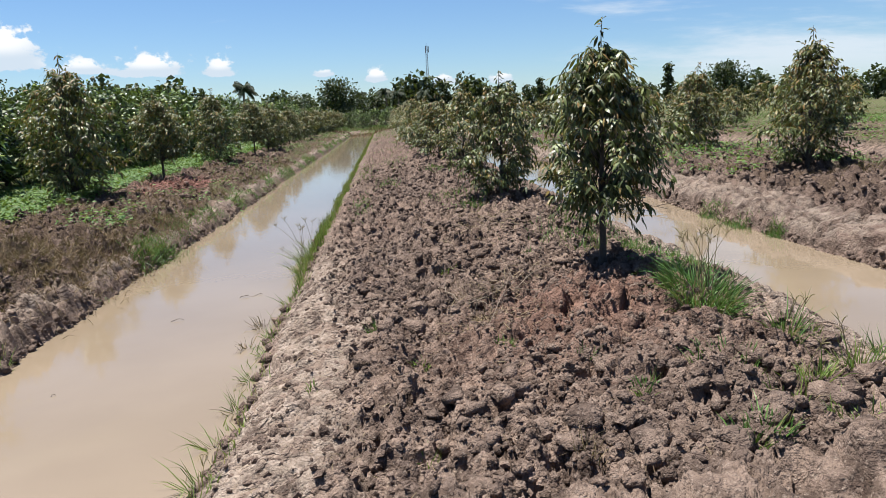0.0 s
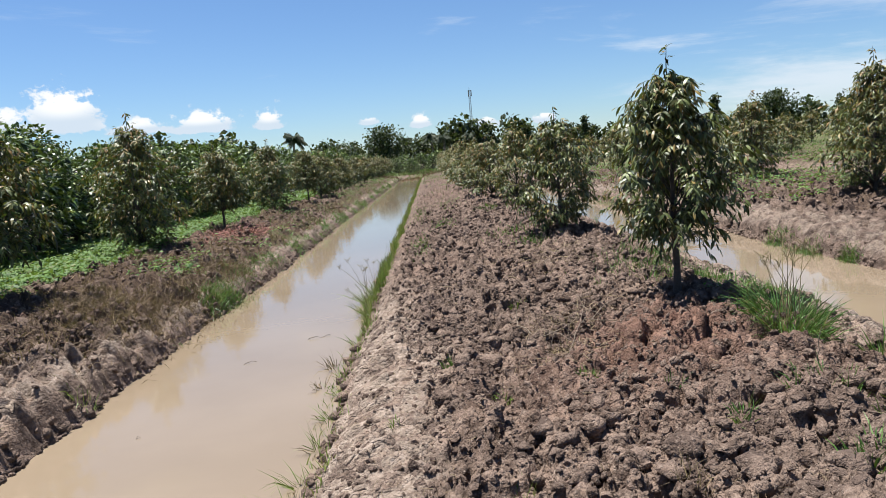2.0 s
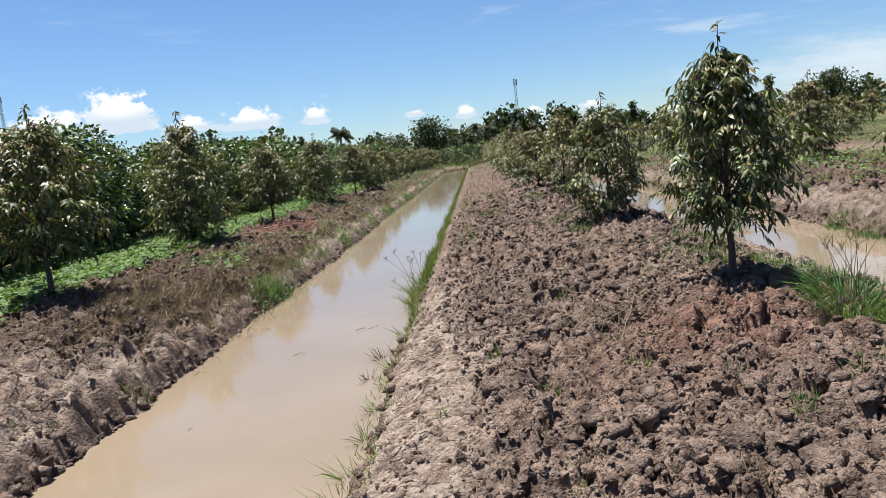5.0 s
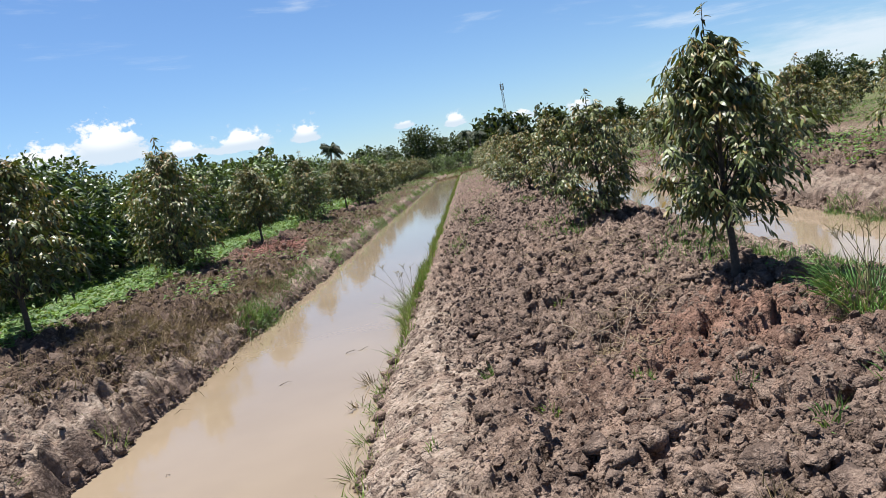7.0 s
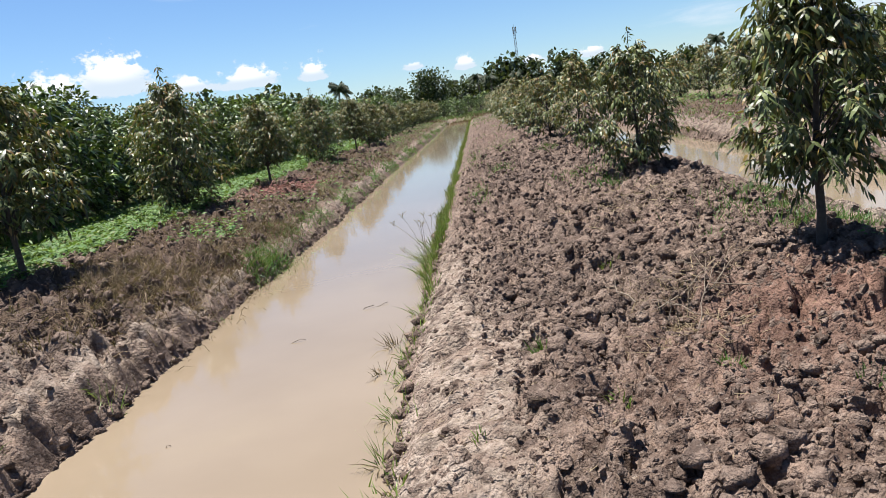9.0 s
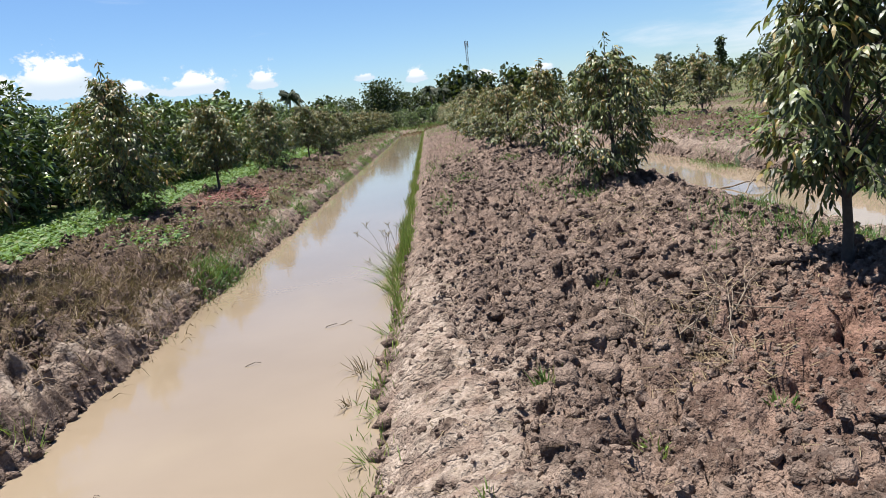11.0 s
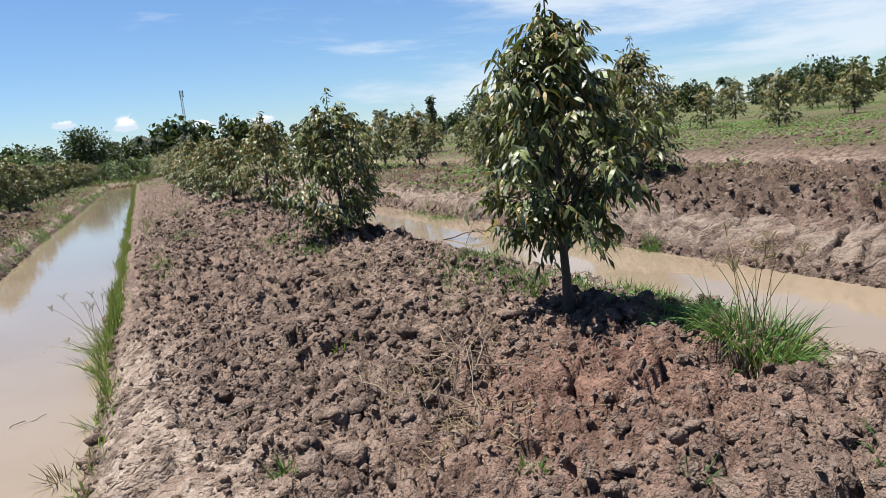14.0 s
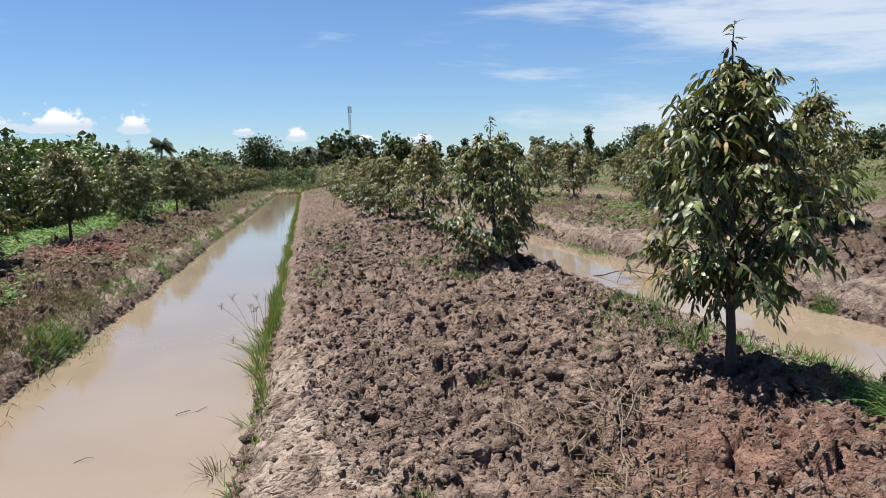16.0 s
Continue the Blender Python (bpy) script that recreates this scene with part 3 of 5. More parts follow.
def build_ground():
    side = -lines((16.0, 900.0, 1.0, 1.25))[::-1]
    xs = np.concatenate([side[:-1], lines((-16, -7, 0.25), (-7, -5.2, 0.05), (-5.2, -3.04, 0.028), (-3.04, -1.12, 0.12), (-1.12, 4.0, 0.0155), (4.0, 5.58, 0.1), (5.58, 6.7, 0.028), (6.7, 9.4, 0.034), (9.4, 12.6, 0.055), (12.6, 16, 0.2), (16, 26, 0.13), (26, 31, 0.5), (31, 900, 1.0, 1.25))])
    ys = lines((-40, -5, 5.0), (-5, 2.6, 0.4), (2.6, 3.2, 0.05), (3.2, 8.0, 0.0155), (8.0, 150, 0.0165, 1.018), (150, 1500, 5.0, 1.25))
    X, Y = np.meshgrid(xs, ys, indexing="ij")
    Z = height(X, Y)
    nx, ny = X.shape
    idx = np.arange(nx * ny).reshape(nx, ny)
    F = np.stack([idx[:-1, :-1], idx[1:, :-1], idx[1:, 1:], idx[:-1, 1:]], -1).reshape(-1, 4)
    g = Geo()
    g.add(np.stack([X, Y, Z], -1), F)
    me = g.mesh("ground", EARTH)
    x, y = X.ravel(), Y.ravel()
    red = 0.68 * np.exp(-(((x - 1.6) / 0.8) ** 2 + ((y - 5.75) / 0.7) ** 2) ** 1.3) + 0.45 * np.exp(-((x - 1.4) / 1.1) ** 2 - ((y - 5.0) / 0.8) ** 2)
    red = np.maximum(red, 1.0 * np.exp(-((x + 4.75) / 0.75) ** 2 - ((y - 18.3) / 1.6) ** 2))
    red = np.maximum(red, 0.18 * smooth(0.55, 0.75, fbm(x * 0.8, y * 0.8, 133, 3)))
    r = np.clip(roughness(x, y), 0, 1)
    pale = (1 - r) * smooth(-0.98, -0.75, x) * smooth(3.95, 3.6, x) * (0.25 + 0.75 * smooth(14, 7, y)) + (1 - r) * smooth(-3.15, -3.3, x) * smooth(-5, -4, x) + 0.55 * (1 - r) * smooth(5.65, 5.8, x) * smooth(8, 7, x)
    turf = smooth(-5.7, -6.4, x + 0.8 * (fbm(x * 0.7, y * 0.7, 141, 3) - 0.5)) + 0.75 * smooth(40, 75, y) * smooth(0.45, 0.58, fbm(x * 0.6, y * 0.25, 149, 3)) + 0.5 * smooth(0.46, 0.60, fbm(x * 0.7, y * 0.7, 147, 4)) * smooth(16, 18, x) + 0.6 * smooth(24, 34, x) * smooth(0.46, 0.56, fbm(x * 0.22, y * 0.22, 143, 3)) + 0.5 * smooth(25, 50, y) * smooth(0.46, 0.6, fbm(x * 0.6, y * 0.4, 148, 4)) * smooth(6, 8, x)
    turf = turf + 0.5 * smooth(11, 20, y) * smooth(0.48, 0.6, fbm(x * 2.0, y * 0.8, 150, 3)) * (smooth(-4.4, -3.6, x) * smooth(-2.9, -3.1, x))
    wither = smooth(16, 17, x) * 0.6 + smooth(6.8, 8.2, y) * smooth(-3.2, -3.6, x) * smooth(-6.8, -6.0, x) * smooth(0.32, 0.5, fbm(x * 1.1, y * 0.6, 151, 3)) + 0.8 * smooth(6.6, 7.4, x) * smooth(11.5, 10.5, x) * smooth(0.48, 0.6, fbm(x * 0.8, y * 0.6, 155, 3)) * smooth(9, 11, y)
    # last mask: darker soil on the middle bed's far stretch, eastern and western beds
    for nm, arr in (("red_soil", red), ("pale_crust", pale), ("turf", turf), ("withered", wither), ("dark_soil", 0.45 * smooth(8, 15, y) * smooth(-1.0, -0.7, x) * smooth(4.0, 3.8, x) + smooth(5.6, 5.75, x) * smooth(12.4, 12.0, x) * 0.85 + smooth(16, 17, x) * 0.7 + 0.75 * smooth(-3.3, -3.8, x) * smooth(6.4, 8.4, y + 0.5 * x + 1.6))):
        at = me.attributes.new(nm, "FLOAT", "POINT")
        at.data.foreach_set("value", np.clip(arr, 0, 1).astype(np.float32))
    return tagged(new("ground", me), "rough grey brown clay soil of dug orchard beds", "ground", kind="structure")


ground = build_ground()


def build_water(name, x0, x1, y0, y1, label):
    g = Geo()
    ys = np.linspace(y0, y1, 40)
    v = [(x, y, WATER_Z) for y in ys for x in (x0 - 0.6, (x0 + x1) / 2, x1 + 0.6)]
    g.add(v, [(3 * i + k, 3 * i + k + 1, 3 * i + k + 4, 3 * i + k + 3) for i in range(39) for k in (0, 1)])
    return tagged(new(name, g.mesh(name, WATER)), label, "water", kind="structure")


build_water("water", *LEFT_CANAL, -30, CANAL_END + 1, "still muddy tan water in an orchard ditch")
build_water("water", *RIGHT_CANAL, -30, CANAL_END + 1, "still muddy tan water in an orchard ditch")
build_water("water", *FAR_CANAL, -30, CANAL_END + 1, "still muddy water low in a ditch")

# ---- durian trees ----
near_tree = tree_thing(durian_meshes(11, 2.0, 1.26, 0.54, 56, 12, 9, 0.070, LEAF_FULL, (-0.07, 0.0), 0.42, young=0.08),
                       "young durian tree with drooping dark green leaves on a mound", "durian trees of the middle bed")
stand(near_tree, *MID_ROW[0], 0)
second_tree = tree_thing(durian_meshes(23, 1.9, 1.75, 0.16, 58, 11, 9, 0.078, LEAF_FULL, (0.03, 0.0), 0.40, young=0.14),
                         "young bushy durian tree with leaves down to the soil", "durian trees of the middle bed")
stand(second_tree, *MID_ROW[1], 70)
models = [tree_thing(durian_meshes(31 + k, 1.95, 1.65 + 0.15 * (k % 3), (0.22, 0.25, 0.38, 0.18)[k], 52, 8, 7, 0.105, LEAF_LEAN, (0.04, 0.02), 0.30, young=0.32),
                     "young durian tree with drooping dark green leaves", "durian trees of the middle bed") for k in range(4)]
big_models = [tree_thing(durian_meshes(61 + k, 2.8, (2.15, 2.2)[k], (0.85, 0.25)[k], 70, 9, 8, 0.115, LEAF_LEAN, (0.05, 0.02), 0.34, young=0.28),
                         "durian tree with drooping green and bronze leaves beside a ditch", "durian trees of the western bed") for k in range(2)]
far_models = [tree_thing(durian_meshes(51 + k, 1.95, 1.75 + 0.15 * k, 0.3, 34, 6, 6, 0.15, LEAF_LEAN, (0.03, 0.0), 0.30, young=0.3),
                         "durian tree with a rounded crown in an open field", "durian trees of the far beds") for k in range(2)]
rng = np.random.default_rng(5)
for model, (x, y) in zip(models, MID_ROW[2:6]):
    stand(model, x, y, rng.uniform(0, 360), rng.uniform(0.95, 1.08))
for i, (x, y) in enumerate(MID_ROW[6:]):
    place(models[i % 4] if y < 40 else far_models[i % 2], x, y, rng.uniform(0, 360), rng.uniform(0.95, 1.15), "young durian tree with drooping dark green leaves")["group"] = "durian trees of the middle bed"
stand(big_models[0], *LEFT_ROW[0], 10, 0.93)
stand(big_models[1], *LEFT_ROW[1], 80, 1.05)
for i, (x, y) in enumerate(LEFT_ROW[2:]):
    if y < 34:
        ob = place(big_models[i % 2], x, y, rng.uniform(0, 360), (0.8, 0.92, 0.85)[i], "durian tree with drooping green and bronze leaves beside a ditch")
    else:
        ob = place(models[(0, 3, 1)[i % 3]] if y < 45 else far_models[i % 2], x, y, rng.uniform(0, 360), rng.uniform(1.05, 1.2), "durian tree with drooping green and bronze leaves beside a ditch")
    ob["group"] = "durian trees of the western bed"
for i, (x, y) in enumerate(RIGHT_ROW):
    ob = place(big_models[1 - i] if i < 2 else models[(2, 2, 3, 0)[i % 4]] if y < 35 else far_models[i % 2], x, y, rng.uniform(0, 360), (0.92, 0.8)[i] if i < 2 else 1.25 if i < 7 else 1.12, "durian tree with drooping green leaves on a dug bed")
    ob["group"] = "durian trees of the eastern bed"
FAR_BEDS = [(22.0, 16.4, 1.3), (30.5, 24.5, 1.5), (24.0, 25.5, 1.2), (39.8, 44.2, 1.55), (50.4, 46.9, 1.6), (27, 33, 1.2), (21, 34, 1.15), (18.5, 38, 1.1), (22, 46, 1.2), (33, 52, 1.3), (19, 52, 1.2), (26, 60, 1.3), (40, 62, 1.4), (52, 66, 1.4), (60, 54, 1.5), (46, 33, 1.5), (58, 38, 1.5), (44, 22, 1.4), (20, 64, 1.2), (32, 74, 1.3), (18, 76, 1.2), (46, 82, 1.4), (24, 90, 1.3), (37, 94, 1.4), (60, 84, 1.4), (70, 66, 1.5), (14, 84, 1.2), (14, 100, 1.2)] + [(18.6 + 0.5 * math.sin(k * 2.1), 29 + 5.5 * k, 1.1) for k in range(11)] + [(34 + 6.5 * k, 30 + 5.2 * k, 1.45) for k in range(6)] + [(30 + 9 * k, 58 + 2 * k, 1.4) for k in range(6)]
for i, (x, y, s) in enumerate(FAR_BEDS):
    if i < 2:
        stand(far_models[i], x, y, 30, s)
    else:
        place(far_models[i % 2] if math.hypot(x, y) > 34 else models[i % 4], x, y, rng.uniform(0, 360), s, "durian tree with a rounded crown in an open field")["group"] = "durian trees of the far beds"


# ---- older orchard west of the grass strip ----
def bush_meshes(seed, tall, wide, count, leaf, mat, clumps=100):
    """A dense crown of upright leaf sprays on many leaders."""
    rg = np.random.default_rng(seed)
    wood, crown = Geo(), Geo()
    tube(wood, [(0, 0, -0.1), (0, 0, tall * 0.3), (0.05, 0.03, tall * 0.75)], [0.09, 0.07, 0.02], 7)
    R, Dd = [], []
    for i in range(clumps):
        a = i * 2.39996
        f = (i + 0.5) / clumps
        rim = np.interp(f, [0, 0.15, 0.5, 0.75, 0.92, 1], [0.85, 1.0, 0.95, 0.72, 0.42, 0.1]) * wide * 0.5 * rg.uniform(0.6, 1.05)
        c = np.array([math.cos(a) * rim, math.sin(a) * rim, tall * (0.1 + 0.86 * f) * rg.uniform(0.94, 1.05)])
        root = np.array([0, 0, max(0.15, c[2] - 0.5 * rim - 0.3)])
        tube(wood, [root, (root + c) / 2 + (0, 0, 0.08), c], [0.03, 0.018, 0.006], 4)
        m = count // clumps
        d = rg.normal(0, 1, (m, 3)) + np.array([math.cos(a) * 0.5, math.sin(a) * 0.5, 0.45])
        d /= np.linalg.norm(d, axis=1, keepdims=True)
        p = c + d * rg.uniform(0.03, 0.27, (m, 1)) * np.array([1, 1, 1.2])
        p[:, 2] = np.maximum(p[:, 2], 0.06)
        R.extend(p)
        Dd.extend(d + rg.normal(0, 0.35, (m, 3)))
    R, Dd = np.array(R), np.array(Dd)
    nn = rg.normal(0, 0.4, R.shape) + np.array([0, 0, 1.0])
    L = leaf * rg.uniform(0.7, 1.25, len(R))
    blades(crown, R, Dd, nn, L, L * 0.40, LEAF_LEAN, 0.35, 0.1)
    return wood.mesh("trunk", BARK), crown.mesh("crown", mat, False)


bushes = [tree_thing(bush_meshes(71 + k, 2.85 + 0.18 * k, 3.1, 3200, 0.205, LEAF_BUSH), "older leafy orchard tree with a dense bright green crown", "older orchard trees", kind_name="orchard_tree") for k in range(3)]
far_bushes = [tree_thing(bush_meshes(76 + k, 2.85 + 0.18 * k, 3.1, 1350, 0.30, LEAF_BUSH, 54), "older leafy orchard tree with a dense bright green crown", "older orchard trees", kind_name="orchard_tree") for k in range(2)]
stand(far_bushes[0], -10.2, 75.6)
stand(far_bushes[1], -13.4, 70.0, 50)
spots = [(-10.4 + rng.uniform(-0.5, 0.5), 9 + 2.3 * i) for i in range(29)] + [(-13.6 + rng.uniform(-0.6, 0.6), 14 + 3.0 * i) for i in range(18)] + [(-9.8 + rng.uniform(-0.6, 0.6), 76 + 4.0 * i) for i in range(10)]
for i, (x, y) in enumerate(spots):
    if i < 3:
        stand(bushes[i], x, y, 40 * i)
    else:
        place(bushes[i % 3] if y < 30 else far_bushes[i % 2], x, y, rng.uniform(0, 360), rng.uniform(0.88, 1.1))


for x, y, k in [(-2.2, 88, 0.62), (-4.2, 94, 0.7), (0.4, 99, 0.7), (-1.2, 104, 0.8), (-7.5, 99, 0.8), (3.6, 112, 0.8), (6.5, 116, 0.8), (-3.6, 112, 0.85), (9.5, 108, 0.85), (13, 116, 0.9), (1.2, 120, 0.9), (-8, 118, 0.9)]:
    tagged(place(far_bushes[int(x * 3) % 2], x, y, rng.uniform(0, 360), k), "low bright green bush at the end of the ditch", group="bushes at the ditch end")


# ---- distance: woods, palms, mast ----
def wood_tree_meshes(seed, tall, wide, count, blobs, leaf, foot=0.25, slim=False):
    rg = np.random.default_rng(seed)
    wood, crown = Geo(), Geo()
    tube(wood, [(0, 0, -0.3), (0.1, 0, tall * 0.3), (0.0, 0.1, tall * 0.8)], [tall * 0.03, tall * 0.022, tall * 0.006], 7)
    P = []
    for b in range(blobs):
        f = (b + 0.5) / blobs
        a = b * 2.39996
        rr = wide * 0.5 * (0.28 + 0.5 * rg.uniform()) * (0.5 + 0.5 * math.sin(math.pi * min(1, f + 0.15)))
        zc = tall * (foot + (0.93 - foot) * f)
        c = np.array([math.cos(a) * rr * (0.5 if slim else 1.0), math.sin(a) * rr * (0.5 if slim else 1.0), zc])
        tube(wood, [(0, 0, zc * 0.65), c * np.array([0.5, 0.5, 0.9]), c], [tall * 0.012, tall * 0.008, tall * 0.003], 4)
        size = wide * (0.2 + 0.12 * rg.uniform()) * (0.65 if slim else 1.0)
        d = rg.normal(0, 1, (count // blobs, 3))
        d /= np.linalg.norm(d, axis=1, keepdims=True)
        P.append(c + d * size * rg.uniform(0.55, 1.08, (len(d), 1)) * np.array([1, 1, 0.7]))
    P = np.concatenate(P)
    D = rg.normal(0, 1, P.shape) + np.array([0, 0, -0.2])
    nn = rg.normal(0, 0.7, P.shape) + np.array([0, 0, 1.0])
    L = leaf * rg.uniform(0.6, 1.3, len(P))
    blades(crown, P, D, nn, L, L * 0.7, LEAF_LEAN, 0.15, 0.1)
    return wood.mesh("trunk", BARK), crown.mesh("crown", LEAF_FAR, False)


def palm_meshes(seed, tall):
    rg = np.random.default_rng(seed)
    wood, crown = Geo(), Geo()
    bend = rg.uniform(-0.6, 0.6)
    pts = [(bend * (z / tall) ** 2, 0, z) for z in np.linspace(-0.3, tall, 8)]
    tube(wood, pts, np.linspace(0.2, 0.12, 8), 8)
    top = np.array(pts[-1])
    for k in range(24):
        a = k * 2.39996
        up = rg.uniform(-0.5, 1.25)
        way = np.array([math.cos(a), math.sin(a), 0])
        n = 9
        s = np.linspace(0, 1, n)
        length = rg.uniform(1.5, 2.05)
        line = top + np.outer(s * length * (1 - 0.25 * abs(up)), way) + np.outer(s * length * up * 0.75 - 1.0 * s ** 2, (0, 0, 1))
        tube(crown, line, np.linspace(0.035, 0.008, n), 4)
        q = np.repeat(np.linspace(0.12, 0.99, 26), 2)
        P = np.stack([np.interp(q, s, line[:, c]) for c in range(3)], 1)
        side = np.cross(way, (0, 0, 1.0)) * np.where(np.arange(len(q)) % 2, 1, -1)[:, None]
        D = side + way * 0.5 + np.array([0, 0, -1.1])
        L = 0.55 * np.sin(np.clip(q * 2.6 + 0.35, 0, 3.0)) + 0.15
        blades(crown, P, D, np.tile((0, 0, 1.0), (len(P), 1)), L, 0.065, LEAF_LEAN, 0.5)
    return wood.mesh("trunk", PALM_BARK), crown.mesh("fronds", LEAF_PALM, False)


def polar(azim, dist):
    return math.sin(radians(azim)) * dist, math.cos(radians(azim)) * dist


woods = [tree_thing(wood_tree_meshes(101, 8.5, 9.0, 3600, 17, 0.5, 0.25), "large dark green broadleaf tree far off", "distant woods", kind_name="broadleaf_tree"),
         tree_thing(wood_tree_meshes(102, 7.2, 8.0, 850, 11, 0.9, 0.2), "dark green broadleaf tree far off", "distant woods", kind_name="broadleaf_tree"),
         tree_thing(wood_tree_meshes(103, 7.0, 6.0, 800, 9, 0.75, 0.15), "dark green broadleaf tree far off", "distant woods", kind_name="broadleaf_tree"),
         tree_thing(wood_tree_meshes(104, 10.5, 4.6, 1200, 13, 0.5, 0.15, True), "tall slender dark tree far off", "distant woods", kind_name="slender_tree"),
         tree_thing(wood_tree_meshes(105, 5.6, 8.5, 900, 8, 0.5, 0.62), "flat-topped spreading tree far off", "distant woods", kind_name="spreading_tree")]
palms = [tree_thing(palm_meshes(111 + k, 6.2), "coconut palm with a ragged crown far off", "distant palms", ("trunk", "fronds"), "coconut_palm", "palm") for k in range(2)]
used = set()


def far(models_, k, azim, dist, size, turn=0.0, z=0.0):
    x, y = polar(azim, dist)
    m = models_[k]
    if (id(models_), k) in used:
        ob = copy_thing(m, pose(x, y, z, 0, 0, turn))
    else:
        used.add((id(models_), k))
        ob = m
        ob.matrix_basis = pose(x, y, z, 0, 0, turn)
    ob.scale = (size, size, size)
    return ob


for k, azim, dist, size in [(0, -3.4, 150, 1.0), (4, -6.3, 150, 1.0), (1, 2.2, 140, 1.15), (2, 4.3, 140, 1.15), (1, 6.8, 145, 1.1), (2, 9.3, 150, 1.0), (2, -1.6, 172, 0.85), (2, -0.4, 168, 0.9), (1, 0.9, 160, 0.85), (3, 12.0, 150, 0.75), (3, 21.3, 150, 0.9), (0, 25.2, 150, 0.95), (3, 25.4, 155, 0.9), (1, 27.5, 150, 0.85),
                            (1, -15.4, 120, 1.05), (2, -17.8, 118, 1.05), (1, -19.5, 122, 1.1), (2, -13.2, 125, 0.95), (2, -23, 110, 1.0), (0, -27, 110, 0.9), (4, 48.7, 140, 1.15), (1, 50.6, 145, 0.85), (2, 46.6, 150, 0.8), (1, 53.5, 140, 0.85), (0, 57, 140, 0.8)]:
    far(woods, k, azim, dist, size, 37.0 * azim)
for k, azim, dist, size in [(0, 0.4, 138, 0.95), (1, -10.3, 108, 1.0), (1, 17.3, 140, 1.0), (0, 42.5, 120, 0.8), (1, -1.6, 190, 1.1), (0, 29.6, 170, 1.0), (1, 31.5, 160, 0.9), (0, 45.2, 150, 0.9), (1, 1.3, 132, 0.85), (0, 3.1, 134, 0.85)]:
    far(palms, k, azim, dist, size, 50.0 * azim)
# the closed line of woods behind
for i in range(86):
    azim = -62 + i * 1.62 + rng.uniform(-0.7, 0.7)
    far(woods, int(rng.choice([1, 2, 2, 1, 1])), azim, rng.uniform(165, 215), rng.uniform(0.75, 1.05), rng.uniform(0, 360))


def radio_mast(x, y, top):
    root = tagged(new("radio_mast"), "slim lattice steel radio mast far off", "mast")
    root.matrix_basis = pose(x, y, 0)
    g = Geo()
    w = 0.75
    feet = [(-w, -w), (w, -w), (w, w), (-w, w)]
    for cx, cy in feet:
        tube(g, [(cx, cy, -0.3), (cx * 0.6, cy * 0.6, top)], [0.11, 0.08], 5)
    n = 26
    for i in range(n):
        z0, z1 = top * i / n, top * (i + 1) / n
        k0, k1 = 1 - 0.4 * i / n, 1 - 0.4 * (i + 1) / n
        for a in range(4):
            p, q = feet[a], feet[(a + 1) % 4]
            tube(g, [(p[0] * k0, p[1] * k0, z0), (q[0] * k1, q[1] * k1, z1)], [0.05, 0.05], 4)
            tube(g, [(p[0] * k1, p[1] * k1, z1), (q[0] * k1, q[1] * k1, z1)], [0.05, 0.05], 4)
    part("lattice", g.mesh("lattice", STEEL), root)
    for a in range(3):
        h = Geo()
        dx, dy = math.cos(a * 2.09), math.sin(a * 2.09)
        tube(h, [(dx, dy, top - 3.2), (dx, dy, top + 0.3)], [0.28, 0.28], 6)
        tube(h, [(dx * 0.3, dy * 0.3, top - 1.5), (dx, dy, top - 1.5)], [0.08, 0.08], 4)
        part("antenna", h.mesh("antenna", STEEL), root)
    h = Geo()
    tube(h, [(0, 0, top), (0, 0, top + 2.0)], [0.06, 0.03], 5)
    part("lightning_rod", h.mesh("lightning_rod", STEEL), root)
    h = Geo()
    tube(h, [(0, 0, top * 0.545), (0, 0, top * 0.555)], [1.5, 1.5], 8)
    part("platform", h.mesh("platform", STEEL), root)


radio_mast(25.75, 420.0, 37.5)
radio_mast(-270.0, 420.0, 61.5)


# ---- grass, reeds, weeds ----
def tuft_geo(g, rg, cx, cy, n, r, tall, width, lean=0.5, bias=(0.0, 0.0), z=None, sag=0.25):
    a, q = rg.uniform(0, 2 * math.pi, n), r * np.sqrt(rg.uniform(0, 1, n))
    x, y = cx + q * np.cos(a), cy + q * np.sin(a)
    zz = (height(x, y) if z is None else np.full(n, z)) - 0.015
    out = np.stack([np.cos(a) * lean * rg.uniform(0.1, 1.2, n) + bias[0] + rg.normal(0, 0.15, n), np.sin(a) * lean * rg.uniform(0.1, 1.2, n) + bias[1] + rg.normal(0, 0.15, n), np.ones(n)], 1)
    L = tall * rg.uniform(0.45, 1.1, n)
    blades(g, np.stack([x, y, zz], 1), out, rg.normal(0, 1, (n, 3)) + np.array([0, 0, 0.3]), L, width * rg.uniform(0.6, 1.2, n), BLADE, sag * rg.uniform(0.3, 1.8, n))


def field(name, seed, n, spot, tall, width, mat, label, lean=0.5, sag=0.3):
    """Blades strewn over a stretch; spot(rg, n) gives their x and y."""
    rg = np.random.default_rng(seed)
    x, y = spot(rg, n)
    n = len(x)
    g = Geo()
    a = rg.uniform(0, 2 * math.pi, n)
    D = np.stack([np.cos(a) * lean * rg.uniform(0, 1.3, n), np.sin(a) * lean * rg.uniform(0, 1.3, n), np.ones(n)], 1)
    L = tall * rg.uniform(0.4, 1.15, n)
    blades(g, np.stack([x, y, np.maximum(height(x, y), WATER_Z - 0.02) - 0.015], 1), D, rg.normal(0, 1, (n, 3)) + np.array([0, 0, 0.3]), L, width * rg.uniform(0.6, 1.3, n), BLADE, sag * rg.uniform(0.2, 1.8, n))
    return tagged(new(name, g.mesh(name, mat, False)), label, "grass", kind="stuff")


